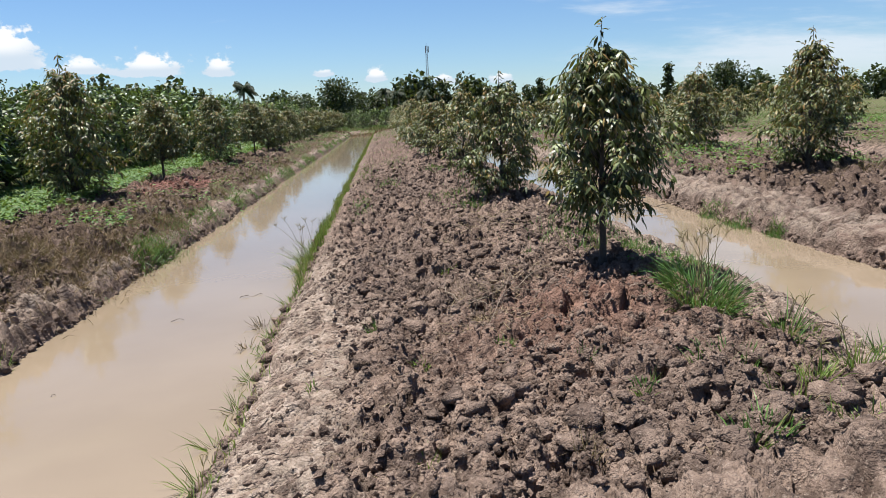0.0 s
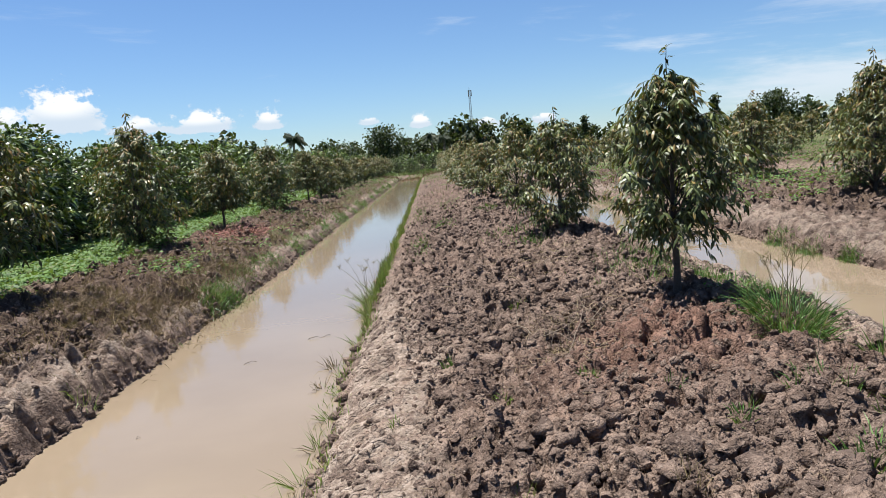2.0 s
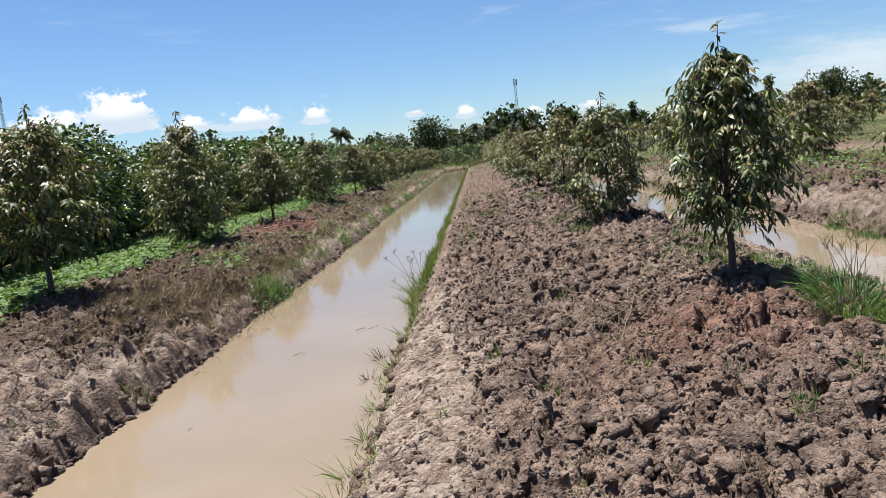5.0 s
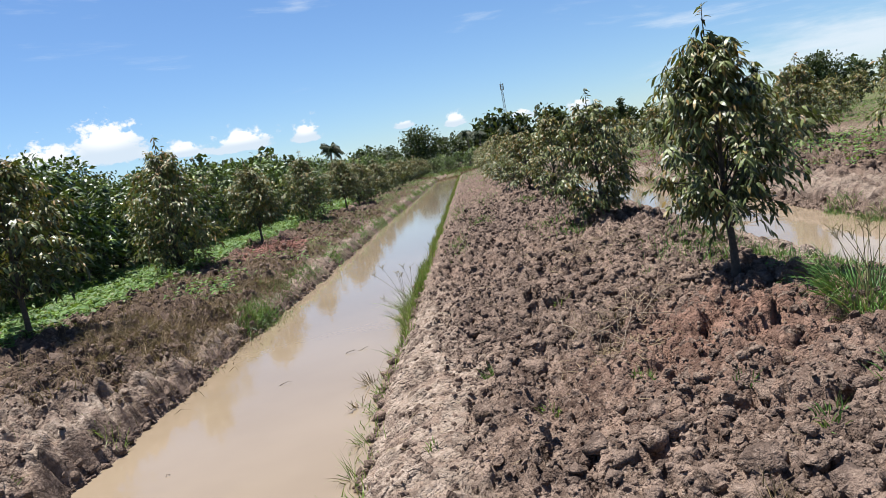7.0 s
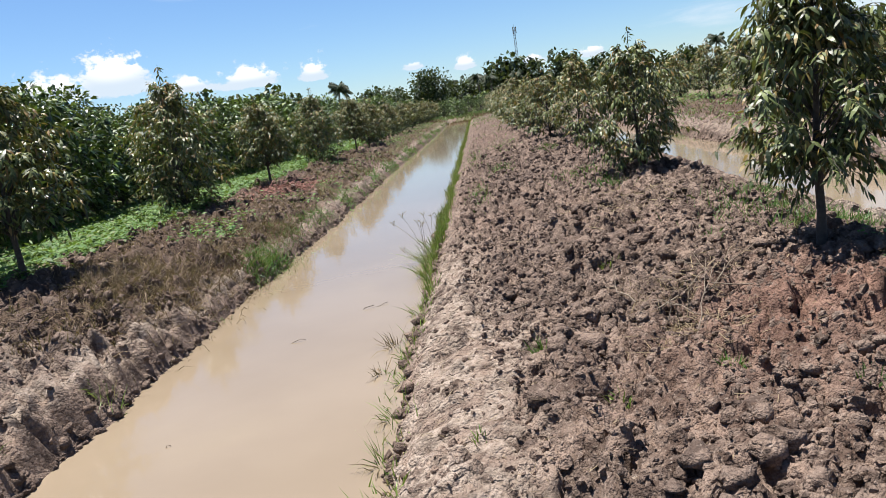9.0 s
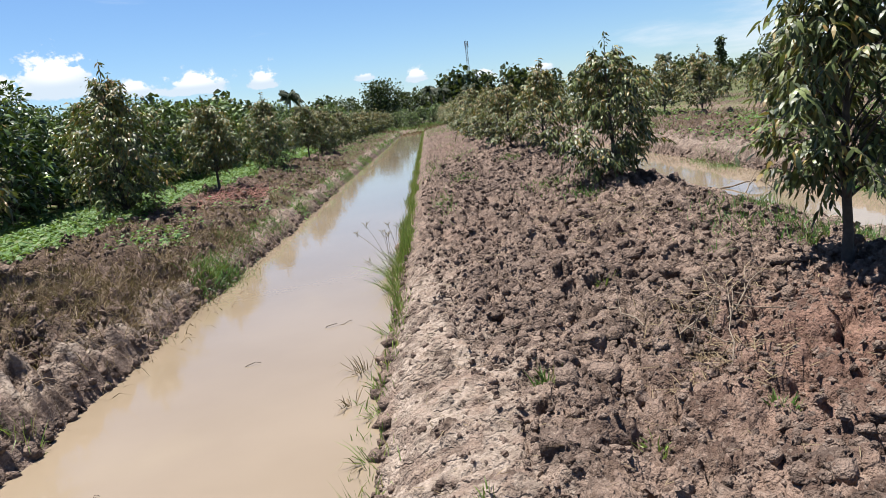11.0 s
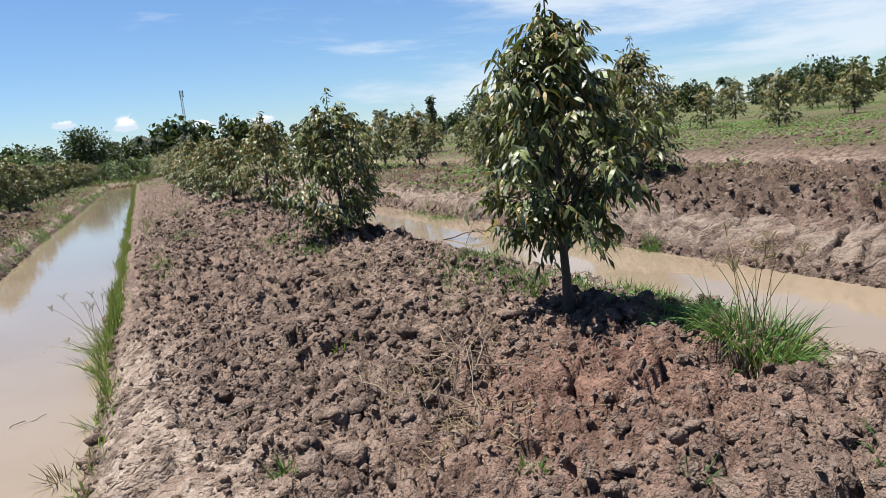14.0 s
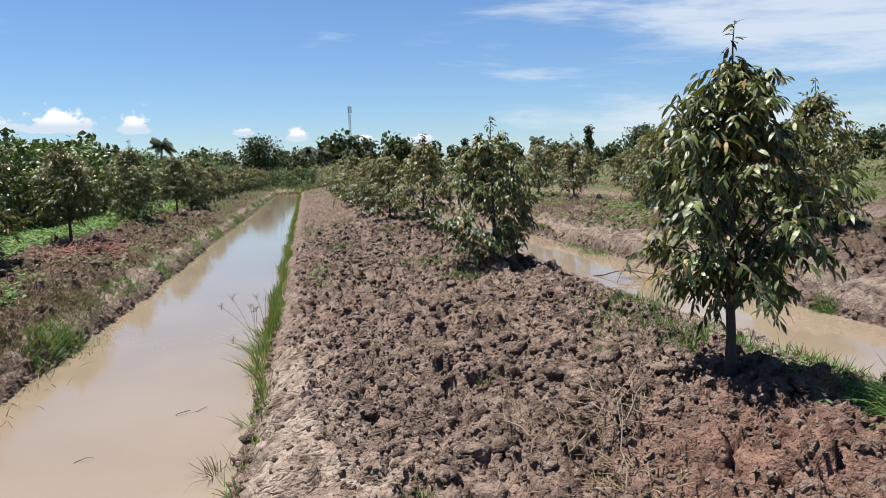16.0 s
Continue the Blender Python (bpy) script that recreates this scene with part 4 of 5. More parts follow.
def weeds(name, seed, n, spot, size, mat, label):
    """Low broad-leaved weeds: small leaves held flat to the light at many heights, in clumps."""
    rg = np.random.default_rng(seed)
    x, y = spot(rg, n)
    n = len(x)
    lift = size * 1.5 * (0.15 + fbm(x * 2.3, y * 2.3, seed, 3)) * rg.uniform(0.2, 1.2, n)
    a = rg.uniform(0, 2 * math.pi, n)
    D = np.stack([np.cos(a), np.sin(a), rg.uniform(-0.2, 0.8, n)], 1)
    g = Geo()
    blades(g, np.stack([x, y, height(x, y) + lift], 1), D, rg.normal(0, 0.35, (n, 3)) + np.array([0, 0, 1.0]), size * rg.uniform(0.6, 1.3, n), size * 0.42 * rg.uniform(0.7, 1.3, n), LEAF_LEAN, 0.3 * rg.uniform(0.2, 1.8, n))
    return tagged(new(name, g.mesh(name, mat, False)), label, "weeds", kind="stuff")


def litter(name, seed, n, spot, length, thick, mat, label):
    """Straw that lies about on the soil."""
    rg = np.random.default_rng(seed)
    x, y = spot(rg, n)
    g = Geo()
    a = rg.uniform(0, 2 * math.pi, len(x))
    D = np.stack([np.cos(a), np.sin(a), rg.normal(0.05, 0.22, len(x))], 1)
    blades(g, np.stack([x, y, height(x, y) + rg.uniform(0.0, 0.03, len(x))], 1), D, np.tile((0, 0, 1.0), (len(x), 1)) + rg.normal(0, 0.3, (len(x), 3)), length * rg.uniform(0.4, 1.4, len(x)), thick, [(0, 0.8), (0.5, 1.0), (1.0, 0.5)], rg.uniform(-0.05, 0.12, len(x)))
    return tagged(new(name, g.mesh(name, mat, False)), label, "straw", kind="stuff")


def box_spot(x0, x1, y0, y1, freq=1.2, cut=0.45, seed=7):
    def spot(rg, n):
        x, y = rg.uniform(x0, x1, n * 3), rg.uniform(y0, y1, n * 3)
        keep = fbm(x * freq, y * freq, seed, 3) > cut
        return x[keep][:n], y[keep][:n]
    return spot


def round_spot(spots):
    def spot(rg, n):
        k = rg.integers(0, len(spots), n)
        c = np.array(spots)[k]
        return c[:, 0] + rg.normal(0, 1, n) * c[:, 2] * 0.5, c[:, 1] + rg.normal(0, 1, n) * c[:, 3] * 0.5
    return spot


def edge_spot(x0, spread, y0, y1, power=1.0):
    def spot(rg, n):
        y = y0 + (y1 - y0) * rg.uniform(0, 1, n) ** power
        return x0 + rg.normal(0, spread, n) + 0.05 * np.sin(y * 1.7), y
    return spot


def clump_spot(x0, spread, y0, y1, power, cut, seed):
    """Along a bank, but only where patchy noise lets clumps grow."""
    def spot(rg, n):
        y = y0 + (y1 - y0) * rg.uniform(0, 1, n * 4) ** power
        x = x0 + rg.normal(0, spread, n * 4) + 0.06 * np.sin(y * 1.7)
        keep = (fbm(x * 0.9, y * 1.1, seed, 3) > cut) & (x < -3.04)
        return x[keep][:n], y[keep][:n]
    return spot


# bright reeds along the middle bed's western edge
field("reeds", 201, 6500, edge_spot(-0.93, 0.045, 11.3, 75, 1.7), 0.26, 0.010, REED, "bright green reeds along the edge of a ditch", 0.35, 0.25)
field("reeds", 202, 550, edge_spot(-0.93, 0.04, 8.4, 12.0), 0.24, 0.008, REED, "bright green reeds along the edge of a ditch", 0.4, 0.25)
field("grass_fringe", 203, 500, edge_spot(-0.9, 0.06, 3.0, 8.6), 0.17, 0.008, REED, "thin green grass along the edge of a ditch", 0.6, 0.35)
# western bed
weeds("weeds", 211, 42000, box_spot(-9.6, -5.75, 7, 34, 0.8, 0.30, 211), 0.115, WEED, "lush bright green weeds between orchard beds")
weeds("weeds", 210, 14000, box_spot(-9.6, -6.0, 34, 78, 0.6, 0.30, 210), 0.22, WEED, "lush bright green weeds between orchard beds")
field("grass", 209, 7000, box_spot(-9.4, -5.8, 8, 40, 0.9, 0.42, 209), 0.36, 0.011, GRASS, "thin green grass among weeds between orchard beds", 0.8, 0.5)
field("grass", 212, 5000, box_spot(-12, -6.6, 46, 100, 0.5, 0.3, 212), 0.35, 0.03, GRASS, "lush green grass strip between orchard beds", 0.6, 0.3)
field("grass_fringe", 213, 3600, clump_spot(-3.17, 0.09, 10.2, 70, 1.5, 0.53, 213), 0.27, 0.012, GRASS, "green grass clumps along the bank of a ditch", 0.9, 0.5)
field("withered_grass", 208, 5000, clump_spot(-3.75, 0.42, 8.0, 60, 1.5, 0.46, 208), 0.27, 0.009, BROWN, "withered brown grass hanging over the bank of a ditch", 1.2, 0.7)
weeds("weeds", 207, 3500, clump_spot(-4.3, 0.55, 12.0, 70, 1.4, 0.56, 207), 0.09, WEED, "patches of low green weeds on an orchard bed")
field("grass_fringe", 214, 2600, round_spot([(-3.16, 11.4, 0.35, 0.9), (-3.2, 11.0, 0.25, 0.5), (-3.3, 14.5, 0.25, 0.9), (-3.4, 12.8, 0.3, 0.8)]), 0.22, 0.007, GRASS, "green grass clumps at the water's edge", 0.9, 0.45)
field("withered_grass", 215, 8500, box_spot(-5.7, -3.35, 7.0, 30, 1.7, 0.50, 215), 0.26, 0.009, BROWN, "withered brown grass on an orchard bed", 0.9, 0.5)
field("withered_grass", 216, 9000, round_spot([(-3.75, 8.6, 0.7, 1.3), (-3.55, 10.2, 0.5, 1.2), (-4.3, 9.4, 0.6, 0.8), (-3.6, 12.6, 0.4, 0.8)]), 0.30, 0.006, BROWN, "withered brown grass heaped on an orchard bed", 1.1, 0.6)
field("grass", 217, 500, round_spot([(-5.75, 14.3, 0.5, 0.5)]), 0.32, 0.012, STRAW, "yellowing grass clump beside an orchard tree", 0.9, 0.6)
field("grass", 218, 2000, box_spot(-6.4, -3.2, 20, 70, 0.9, 0.56, 218), 0.22, 0.02, GRASS, "patchy green grass on an orchard bed", 0.6, 0.3)
litter("withered_stalks", 220, 2200, box_spot(-5.9, -3.35, 7.4, 22, 1.1, 0.42, 220), 0.24, 0.008, BROWN, "withered brown stalks lying on an orchard bed")
litter("red_straw", 219, 2600, round_spot([(-4.75, 18.4, 0.7, 1.5)]), 0.28, 0.012, plain_material("red_straw", (0.12, 0.042, 0.032), (0.22, 0.088, 0.062), 10), "reddish dry stalks spread under an orchard tree")
# middle bed
field("grass", 221, 3000, round_spot([(2.15, 8.2, 0.5, 0.9), (2.3, 7.4, 0.35, 0.35), (2.75, 7.9, 0.3, 0.6), (2.5, 9.0, 0.4, 0.6), (3.0, 7.0, 0.3, 0.4)]), 0.2, 0.007, GRASS, "patch of short green grass on a dug bed", 0.7, 0.35)
field("grass", 222, 3000, round_spot([(1.3, 13.4, 0.45, 0.9), (1.45, 11.6, 0.3, 0.5), (1.39, 19.5, 0.3, 0.7), (0.2, 17.0, 0.3, 1.2), (0.5, 24, 0.4, 2.0), (-0.3, 14.0, 0.2, 1.5), (-0.4, 22.0, 0.3, 3.0)]), 0.17, 0.010, GRASS, "patch of short green grass on a dug bed", 0.7, 0.35)
field("grass", 223, 2500, box_spot(-0.6, 3.3, 24, 76, 0.6, 0.52, 223), 0.18, 0.02, GRASS, "thin green grass on a dug bed", 0.6, 0.3)
litter("straw", 224, 800, round_spot([(1.25, 10.6, 0.7, 1.0), (1.0, 9.4, 0.8, 1.0), (1.6, 9.9, 0.5, 0.7)]), 0.14, 0.006, STRAW, "pale straw strewn over dug soil")
litter("straw", 225, 420, round_spot([(0.92, 6.1, 0.35, 0.35), (0.85, 5.6, 0.3, 0.3), (1.2, 6.5, 0.4, 0.3)]), 0.12, 0.0055, STRAW, "pale straw and broken stalks strewn over dug soil")
litter("straw", 226, 1500, box_spot(-0.7, 3.2, 3.2, 11, 1.5, 0.40, 226), 0.06, 0.0035, STRAW, "scattered bits of straw on dug soil")
field("withered_grass", 227, 260, round_spot([(0.88, 5.75, 0.16, 0.16), (0.98, 6.25, 0.2, 0.2), (1.02, 3.5, 0.08, 0.08), (0.75, 6.6, 0.2, 0.2)]), 0.2, 0.0045, STRAW, "dry grass stumps in dug soil", 0.9, 0.35)
field("straw_grass", 228, 2600, round_spot([(-3.9, 8.7, 0.6, 1.2), (-3.65, 10.3, 0.5, 1.3), (-4.4, 9.6, 0.5, 0.6), (-3.7, 13.0, 0.4, 1.0)]), 0.36, 0.006, STRAW, "long dry straw-coloured grass drooping down a bank", 1.3, 0.7)
field("straw_grass", 229, 1500, round_spot([(9.0, 11.6, 0.6, 1.1), (8.5, 13.1, 0.8, 0.6), (9.6, 13.4, 0.7, 0.8), (7.2, 15.8, 0.7, 1.0)]), 0.3, 0.009, STRAW, "dry yellow grass under an orchard tree", 1.0, 0.5)
field("grass", 230, 900, round_spot([(2.36, 5.75, 0.25, 0.4), (2.5, 6.1, 0.25, 0.35), (2.62, 6.45, 0.2, 0.3)]), 0.24, 0.007, GRASS, "trailing green grass in the shade of a young tree", 1.3, 0.7)
weeds("weeds", 242, 500, round_spot([(2.45, 6.0, 0.35, 0.5), (2.6, 6.5, 0.3, 0.4)]), 0.05, WEED, "low green weeds in the shade of a young tree")
# eastern bed
field("grass_fringe", 231, 2600, round_spot([(5.55, 11.4, 0.15, 0.45), (5.6, 12.4, 0.15, 0.4), (5.5, 17.2, 0.3, 0.6), (5.6, 18.6, 0.3, 0.8), (5.65, 10.4, 0.08, 0.2), (5.6, 24, 0.3, 2.5)]), 0.22, 0.008, GRASS, "green grass clumps on the bank of a ditch", 0.8, 0.4)
field("grass", 232, 900, round_spot([(7.6, 8.6, 0.35, 0.4), (7.9, 8.8, 0.3, 0.3)]), 0.14, 0.010, GRASS, "small patch of bright green grass on dug soil", 0.7, 0.3)
field("withered_grass", 233, 2600, round_spot([(9.0, 11.8, 0.7, 1.2), (8.4, 13.0, 0.9, 0.7), (9.6, 13.6, 0.8, 0.8), (8.8, 16.5, 0.9, 1.2), (7.4, 16.0, 0.8, 1.5)]), 0.24, 0.011, BROWN, "withered yellow brown grass under an orchard tree", 0.9, 0.5)
field("withered_grass", 234, 5500, box_spot(6.0, 12.0, 17, 60, 0.5, 0.5, 234), 0.26, 0.02, BROWN, "withered grass on an orchard bed", 0.8, 0.4)
field("grass", 235, 4000, box_spot(6.0, 12.0, 17, 70, 0.5, 0.52, 235), 0.22, 0.02, GRASS, "patchy green grass on an orchard bed", 0.7, 0.4)
field("grass", 236, 12000, box_spot(17.5, 60, 16, 70, 0.16, 0.53, 236), 0.22, 0.03, GRASS, "open green grass between far orchard trees", 0.7, 0.4)
field("grass", 238, 7000, box_spot(-8.5, 7.0, 77.5, 112, 0.3, 0.40, 238), 0.5, 0.045, GRASS, "rough green grass at the end of the ditches", 0.7, 0.4)
field("withered_grass", 239, 5000, box_spot(-6.0, 6.0, 70, 100, 0.3, 0.42, 239), 0.4, 0.04, BROWN, "withered grass at the end of the ditches", 0.7, 0.4)
weeds("weeds", 240, 9000, box_spot(6.4, 11.8, 14, 52, 0.5, 0.48, 240), 0.12, WEED, "patches of low green weeds on an orchard bed")
weeds("weeds", 241, 14000, box_spot(16.4, 32, 9, 46, 0.35, 0.46, 241), 0.13, WEED, "patches of low green weeds between far orchard trees")
field("withered_grass", 237, 10000, box_spot(16.5, 34, 10, 50, 0.25, 0.45, 237), 0.18, 0.016, BROWN, "withered grass between far orchard trees", 0.8, 0.4)


def grass_tuft(seed, x, y, n, r, tall, width, mat, label, bias=(0, 0), stalks=0, stalk_tall=0.5, lean=0.55, z=None, sag=0.3, dry=0):
    """A tuft; some have tall stalks that end in a fan of seed spikes."""
    rg = np.random.default_rng(seed)
    root = tagged(new("grass_tuft"), label, "grass", "grass tufts")
    base = gz(x, y) if z is None else z
    root.matrix_basis = pose(x, y, base)
    shift = np.array([x, y, base])
    g = Geo()
    tuft_geo(g, rg, x, y, n, r, tall, width, lean, bias, z, sag)
    g.v = [v - shift for v in g.v]
    part("tuft", g.mesh("tuft", mat, False), root)["kind"] = "stuff"
    if dry:
        g = Geo()
        tuft_geo(g, rg, x, y - r * 0.5, dry, r * 1.1, tall * 0.7, width, 1.2, (0, -0.4), z, 0.6)
        g.v = [v - shift for v in g.v]
        part("dead_growth", g.mesh("dead_growth", STRAW, False), root, "dead straw-coloured lower blades")["kind"] = "stuff"
    for k in range(stalks):
        g = Geo()
        a = rg.uniform(0, 2 * math.pi)
        w = np.array([math.cos(a) * 0.45 + bias[0] * 0.8, math.sin(a) * 0.45 + bias[1] * 0.8, 0]) * rg.uniform(0.3, 1.2)
        s = np.linspace(0, 1, 6)
        T = stalk_tall * rg.uniform(0.7, 1.1)
        line = np.outer(s, np.array([0, 0, T])) + np.outer(s ** 1.6 * T, w) + rg.normal(0, r * 0.3, 3) * np.array([1, 1, 0])
        tube(g, line, np.linspace(0.0032, 0.0016, 6), 4)
        tip = line[-1]
        m = int(rg.integers(4, 7))
        for j in range(m):
            b = j * 2 * math.pi / m + rg.uniform(-0.4, 0.4)
            d = np.array([math.cos(b) * 0.75, math.sin(b) * 0.75, rg.uniform(0.3, 1.0)]) + w * 0.5
            e = tip + d / np.linalg.norm(d) * rg.uniform(0.05, 0.085)
            tube(g, [tip - np.array([0, 0, 0.03 * (j % 2)]), (tip + e) / 2 + (0, 0, 0.006), e], [0.0015, 0.0026, 0.001], 4)
        part("seed_stalk", g.mesh("seed_stalk", SEED, True), root, "stalk with a fan of dark seed spikes")
    return root


SEED = plain_material("seed_spike", (0.10, 0.085, 0.035), (0.20, 0.17, 0.07), 30.0, 0.8)
grass_tuft(301, 2.32, 5.32, 850, 0.22, 0.36, 0.0075, GRASS, "big bright green tuft of crowfoot grass with seed spikes", stalks=11, stalk_tall=0.5, lean=1.0, sag=0.5, dry=160)
for k, (x, y, n, r, h) in enumerate([(2.57, 4.66, 46, 0.07, 0.26), (2.8, 4.3, 46, 0.08, 0.28), (1.72, 3.36, 90, 0.12, 0.14), (2.26, 3.4, 110, 0.15, 0.13), (1.45, 4.0, 26, 0.05, 0.13), (2.3, 3.92, 60, 0.10, 0.18), (1.98, 4.2, 60, 0.16, 0.14), (2.75, 4.75, 40, 0.12, 0.12),
                                     (0.05, 5.9, 40, 0.06, 0.18), (0.35, 5.0, 16, 0.05, 0.12), (1.3, 4.6, 14, 0.05, 0.12), (0.3, 3.75, 14, 0.04, 0.12), (2.62, 6.55, 40, 0.12, 0.15), (0.7, 7.4, 26, 0.06, 0.12), (1.5, 7.3, 22, 0.06, 0.12), (-0.35, 4.9, 10, 0.04, 0.1), (3.3, 4.7, 40, 0.10, 0.24), (2.1, 3.75, 40, 0.1, 0.12), (0.9, 5.1, 30, 0.05, 0.08)]):
    grass_tuft(320 + k, x, y, int(n * 1.8), r * 1.15, h * 1.2, 0.0075, (GRASS, REED)[k % 2], "small green grass tuft in dug soil", lean=0.6, stalks=2 if k in (0, 1, 5, 16) else 0, stalk_tall=h * 1.25)
for k, (x, y, n, r, h, bx) in enumerate([(-1.0, 10.5, 75, 0.12, 0.56, -0.55), (-0.97, 9.7, 55, 0.10, 0.42, -0.4), (-0.97, 11.2, 55, 0.10, 0.42, -0.35), (-1.1, 7.35, 34, 0.07, 0.34, -0.25), (-0.95, 8.2, 40, 0.06, 0.26, -0.4), (-0.95, 6.5, 26, 0.05, 0.24, -0.5), (-0.96, 5.9, 22, 0.05, 0.26, -0.6), (-0.95, 5.3, 30, 0.05, 0.28, -0.5), (-0.96, 4.75, 30, 0.06, 0.28, -0.5), (-0.95, 4.25, 44, 0.07, 0.34, -0.45), (-0.95, 3.7, 40, 0.07, 0.32, -0.45), (-0.94, 6.95, 30, 0.05, 0.22, -0.4), (-1.12, 6.7, 22, 0.06, 0.22, -0.3)]):
    grass_tuft(350 + k, x, y, int(n * (1.0 if k < 3 else 0.55)), r, h, 0.006, BROWN if k in (3, 12) else REED, "withered reed tuft standing in the water" if k in (3, 12) else "tall thin reed tuft leaning over the water", bias=(bx, -0.1), stalks=(5, 2, 2)[k] if k < 3 else 0, stalk_tall=h * 1.05, lean=0.55, z=WATER_Z + 0.02, sag=0.45, dry=12)
for k, (x, y, n, r, h) in enumerate([(-3.1, 6.55, 70, 0.09, 0.30), (-3.05, 8.85, 60, 0.09, 0.26), (-4.9, 8.4, 50, 0.15, 0.22), (-3.35, 5.5, 40, 0.12, 0.18), (-3.75, 6.2, 30, 0.2, 0.14)]):
    grass_tuft(380 + k, x, y, int(n * 0.5), r, h, 0.007, (REED, GRASS)[k % 2], "small green grass tuft on a muddy bank", lean=0.8, sag=0.5)


# ---- twigs ----
def twig(name, seed, start, end, r, forks=2, label="", category="twig", arch=0.03):
    rg = np.random.default_rng(seed)
    a, b = np.array(start, float), np.array(end, float)
    g = Geo()
    s = np.linspace(0, 1, 7)
    line = a + np.outer(s, b - a) + rg.normal(0, 0.012, (7, 3)) + np.outer(np.sin(s * math.pi) * arch, (0, 0, 1))
    mid = line.mean(0)
    tube(g, line - mid, np.linspace(r, r * 0.5, 7), 6)
    for k in range(forks):
        i = int(rg.integers(2, 6))
        d = (b - a) * 0.3 + rg.normal(0, 0.12, 3) * np.linalg.norm(b - a)
        tube(g, [line[i] - mid, line[i] - mid + d * 0.5 + (0, 0, 0.02), line[i] - mid + d + (0, 0, 0.01)], [r * 0.6, r * 0.45, r * 0.25], 5)
    ob = tagged(new(name, g.mesh(name, TWIG)), label, category, "twigs")
    ob.matrix_basis = pose(*mid)
    return ob


for k, (x0, y0, x1, y1, r) in enumerate([(0.75, 5.9, 1.5, 6.9, 0.008), (1.05, 6.0, 1.62, 6.75, 0.007), (0.85, 5.5, 1.2, 6.3, 0.006), (0.7, 6.4, 0.55, 6.75, 0.010), (1.25, 6.2, 1.05, 6.75, 0.006), (0.95, 5.65, 0.7, 6.1, 0.005), (-0.2, 6.9, 0.25, 7.0, 0.006), (1.3, 5.9, 0.9, 6.35, 0.005)]):
    twig("twig", 400 + k, (x0, y0, gz(x0, y0) + 0.03), (x1, y1, gz(x1, y1) + 0.04), r * 0.65, 1, "bare dry twig lying on dug soil")
for k, (x, y) in enumerate([(0.93, 5.95), (1.05, 6.2), (0.78, 5.8), (2.0, 4.35), (-0.15, 7.7)]):
    twig("stalk", 420 + k, (x, y, gz(x, y) - 0.03), (x + 0.03, y + 0.02, gz(x, y) + 0.2 + 0.03 * k), 0.004, 0, "dry stalk standing in dug soil", "stalk", 0.0)
twig("branch", 430, (4.2, 14.2, WATER_Z - 0.02), (5.2, 13.3, WATER_Z + 0.06), 0.016, 4, "dead branch lying in muddy water", "branch", 0.10)
twig("branch", 431, (4.3, 13.4, WATER_Z - 0.02), (4.75, 13.9, WATER_Z + 0.16), 0.012, 3, "dead branch lying in muddy water", "branch", 0.06)
twig("twig", 432, (-2.5, 5.75, WATER_Z), (-2.38, 5.9, WATER_Z + 0.004), 0.004, 0, "small twig floating on muddy water", arch=0.0)
twig("twig", 433, (-2.15, 7.75, WATER_Z), (-1.95, 7.82, WATER_Z + 0.004), 0.004, 0, "small twig floating on muddy water", arch=0.0)
twig("twig", 434, (-1.55, 8.6, WATER_Z), (-1.3, 8.75, WATER_Z + 0.006), 0.004, 0, "small twig floating on muddy water", arch=0.0)
twig("twig", 435, (9.6, 10.2, gz(9.6, 10.2)), (10.4, 10.0, gz(10.4, 10.0) + 0.1), 0.015, 1, "bare dry stick on dug soil")

# ---- clods ----
def clod_shape(seed, detail):
    """A broken lump: a ball cut by flat faces and roughened."""
    rg = np.random.default_rng(seed)
    bm = bmesh.new()
    bmesh.ops.create_icosphere(bm, subdivisions=max(detail, 1), radius=1.0)
    bm.verts.ensure_lookup_table()
    v = np.array([tuple(q.co) for q in bm.verts])
    f = np.array([[q.index for q in face.verts] for face in bm.faces])
    bm.free()
    for k in range(6):
        nrm = rg.normal(0, 1, 3)
        nrm /= np.linalg.norm(nrm)
        d = rg.uniform(0.74, 0.97)
        over = np.clip(v @ nrm - d, 0, None)
        v = v - np.outer(over, nrm) * 0.9
    off = Vector(rg.uniform(-40, 40, 3))
    push = np.array([0.75 * noise.noise(Vector(q) * 1.4 + off) + 0.42 * noise.noise(Vector(q) * 3.1 + off) for q in v])
    v = v * (1 + push[:, None]) * (1 + rg.normal(0, 0.06, (len(v), 1)))
    return v * np.array([1.1, 0.95, 0.8]), f


def clod_spots(rg, n, x0, x1, y0, y1, least=0.45, patchy=True):
    x, y = rg.uniform(x0, x1, n * 4), rg.uniform(y0, y1, n * 4)
    if not patchy:
        keep = roughness(x, y) > least * rg.uniform(0.4, 1.6, len(x))
        return x[keep][:n], y[keep][:n]
    keep = (roughness(x, y) > least) & (fbm(x * 1.6, y * 1.6, 501, 3) + rg.normal(0, 0.1, len(x)) > 0.44) & (((x - 1.65) / 0.75) ** 2 + ((y - 5.8) / 0.6) ** 2 > rg.uniform(-0.5, 1.1, len(x)))
    return x[keep][:n], y[keep][:n]


rg = np.random.default_rng(77)
shapes = [clod_shape(600 + k, 2) for k in range(14)]


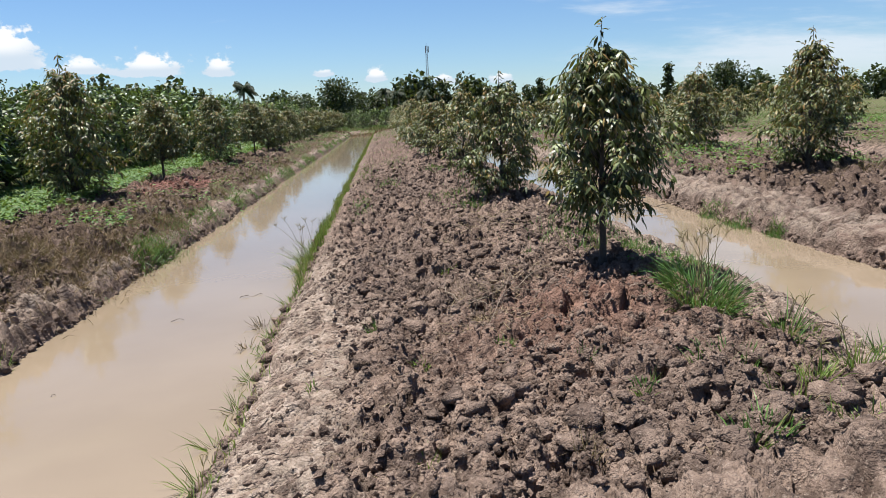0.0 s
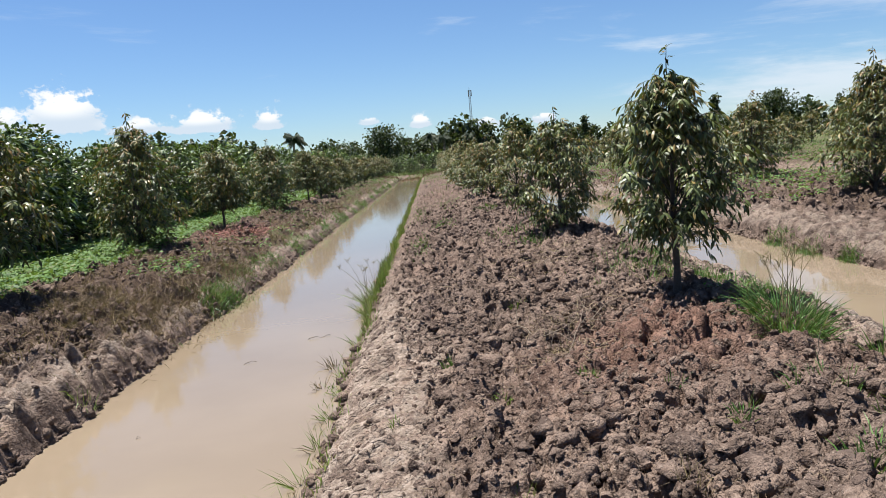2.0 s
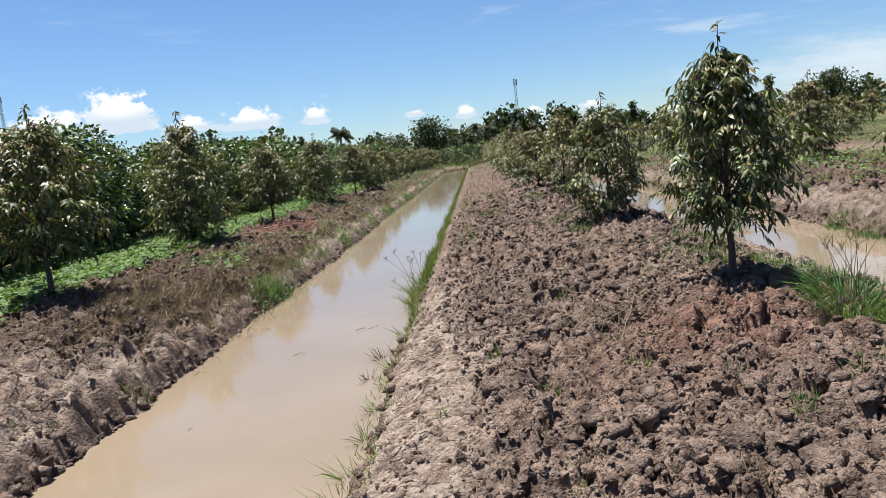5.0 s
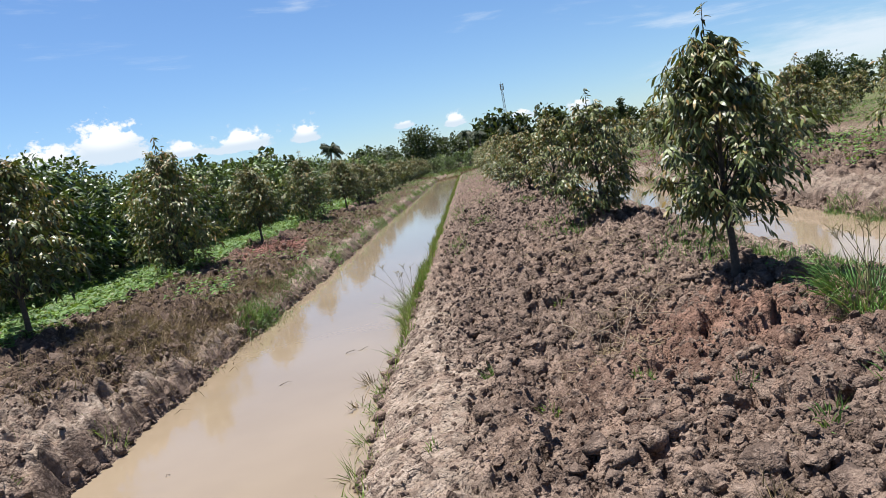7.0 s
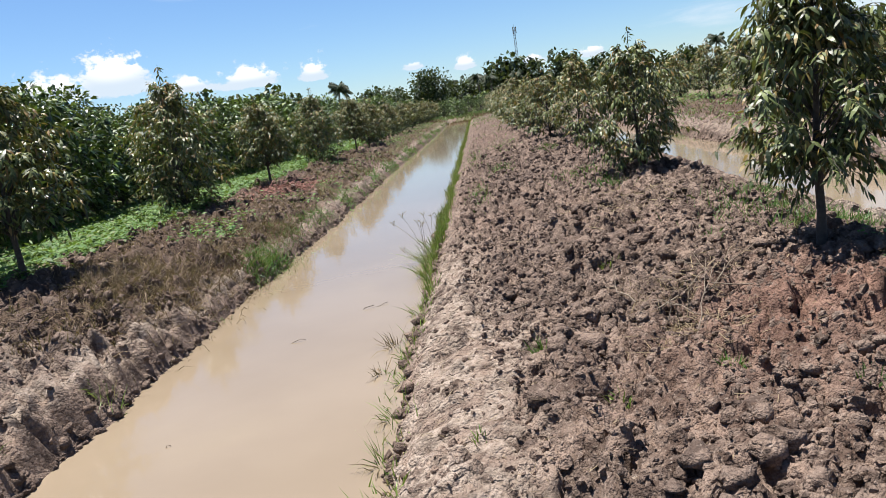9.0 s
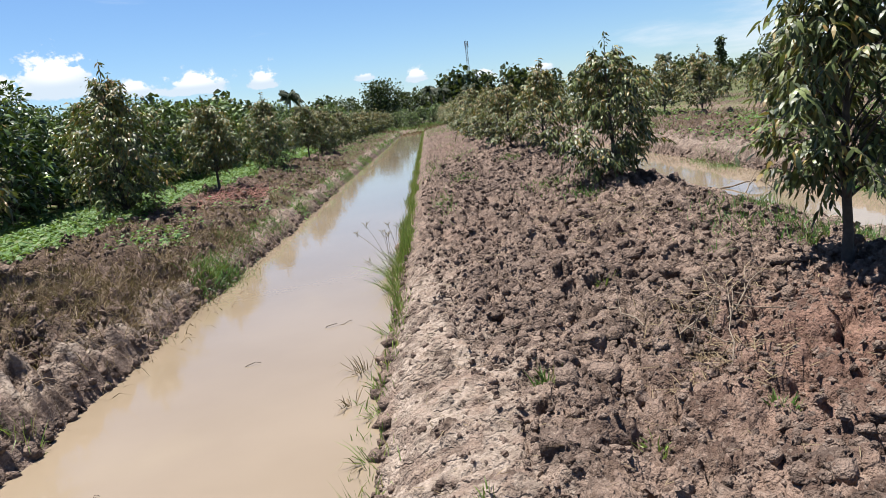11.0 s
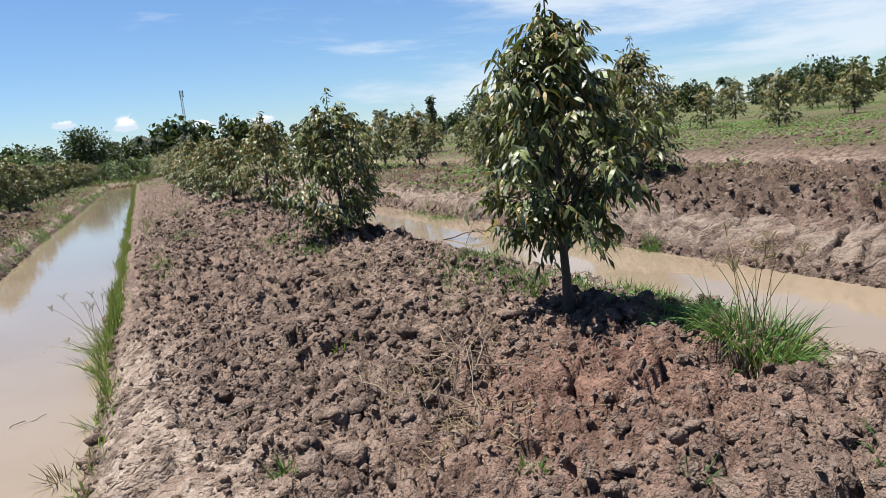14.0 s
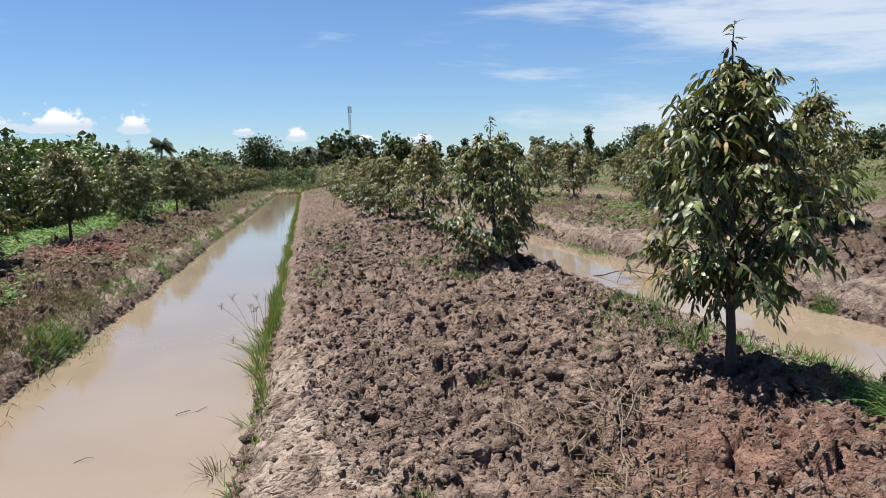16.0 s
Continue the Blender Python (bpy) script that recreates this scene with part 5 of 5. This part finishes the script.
def heap(name, n, x0, x1, y0, y1, lo, hi, label, detail=2, least=0.45):
    kinds = shapes if detail == 2 else [clod_shape(640 + k, detail) for k in range(10)]
    g = Geo()
    x, y = clod_spots(rg, n, x0, x1, y0, y1, least, detail > 0)
    z = height(x, y)
    for i in range(len(x)):
        v, f = kinds[i % len(kinds)]
        r = lo + (hi - lo) * rg.uniform() ** 2.6
        m = np.array(pose(0, 0, 0, *rg.uniform(-35, 35, 2), rg.uniform(0, 360)).to_3x3())
        g.add((v * r * rg.uniform(0.8, 1.2, 3)) @ m.T + (x[i], y[i], z[i] - 0.15 * r), f)
    ob = part(name, g.mesh(name, CLOD, detail > 0), ground, label)
    ob["kind"] = "stuff"
    return ob


heap("clod_litter", 2600, -0.5, 3.2, 3.1, 8.6, 0.007, 0.024, "fine clay crumbs", 1)
heap("clod_crumbs", 13000, -0.6, 3.3, 3.1, 9.5, 0.008, 0.034, "loose clay crumbs", 0, 0.3)
heap("clod_crumbs", 5000, -0.7, 3.2, 9.3, 20.0, 0.016, 0.055, "loose clay crumbs", 0, 0.3)
heap("clod_crumbs", 3500, -6.0, -3.3, 5.5, 14.0, 0.010, 0.045, "loose clay crumbs", 0, 0.3)
heap("clod_crumbs", 4000, 5.9, 11.5, 6.5, 16.0, 0.014, 0.050, "loose clay crumbs", 0, 0.5)
heap("clod_litter", 900, -0.8, 0.3, 3.1, 11.0, 0.007, 0.034, "fine clay crumbs", 1, 0.0)
heap("clod_litter", 1500, -0.3, 3.0, 3.1, 8.6, 0.018, 0.055, "crumbled clay lumps", 1)
heap("clod_litter", 2800, -0.2, 3.0, 8.2, 24.0, 0.02, 0.075, "crumbled clay lumps", 1)
heap("clod_litter", 2200, 6.1, 12.0, 6.0, 24.0, 0.02, 0.085, "crumbled clay lumps", 1)
heap("clod_litter", 900, 16.4, 25.0, 8.0, 34.0, 0.03, 0.12, "crumbled clay lumps", 1)
heap("clod_litter", 500, -5.6, -3.2, 5.2, 9.0, 0.01, 0.04, "fine clay crumbs", 1, 0.0)
heap("clod_litter", 2600, -6.4, -3.3, 6.5, 30.0, 0.02, 0.085, "crumbled clay lumps", 1)


def rim(name, n, xe, y0, y1, side, label):
    """Crumbs that have slid down to the waterline; side: which way the land lies."""
    kinds = [clod_shape(660 + k, 1) for k in range(8)]
    g = Geo()
    y = y0 + (y1 - y0) * rg.uniform(0, 1, n) ** 1.4
    off = np.linspace(-0.25, 0.25, 41)
    X, Y = np.meshgrid(xe + off, y)
    shore = xe + off[np.argmin(np.abs(bare_height(X, Y) - WATER_Z), 1)]
    x = shore + side * np.abs(rg.normal(0, 0.05, n)) - side * 0.01
    z = np.maximum(height(x, y), WATER_Z)
    for i in range(n):
        r = 0.012 + 0.045 * rg.uniform() ** 2.5
        v, f = kinds[i % 8]
        m = np.array(pose(0, 0, 0, *rg.uniform(-35, 35, 2), rg.uniform(0, 360)).to_3x3())
        g.add((v * r) @ m.T + (x[i], y[i], z[i] + 0.1 * r), f)
    ob = part(name, g.mesh(name, CLOD, True), ground, label)
    ob["kind"] = "stuff"
    return ob


rim("bank_crumbs", 500, -3.07, 4.5, 22, -1, "mud crumbs at the waterline")
rim("bank_crumbs", 350, -0.95, 3.2, 14, 1, "mud crumbs at the waterline")
rim("bank_crumbs", 350, 3.85, 4.5, 18, -1, "mud crumbs at the waterline")
rim("bank_crumbs", 450, 5.62, 5.5, 22, 1, "mud crumbs at the waterline")
clod_data = []
for v, f in shapes:
    g = Geo()
    g.add(v, f)
    clod_data.append(g.mesh("clod", CLOD, True))
x, y = clod_spots(rg, 280, -0.2, 3.0, 3.2, 8.5)
z = height(x, y)
for i in range(len(x)):
    ob = part("clod", clod_data[i % 14], ground)
    r = 0.035 + 0.06 * rg.uniform() ** 2.0
    ob.matrix_basis = pose(x[i], y[i], z[i] - 0.12 * r, *rg.uniform(-22, 22, 2), rg.uniform(0, 360)) @ Matrix.Diagonal((r, r * rg.uniform(0.75, 1.2), r * rg.uniform(0.7, 1.0), 1))
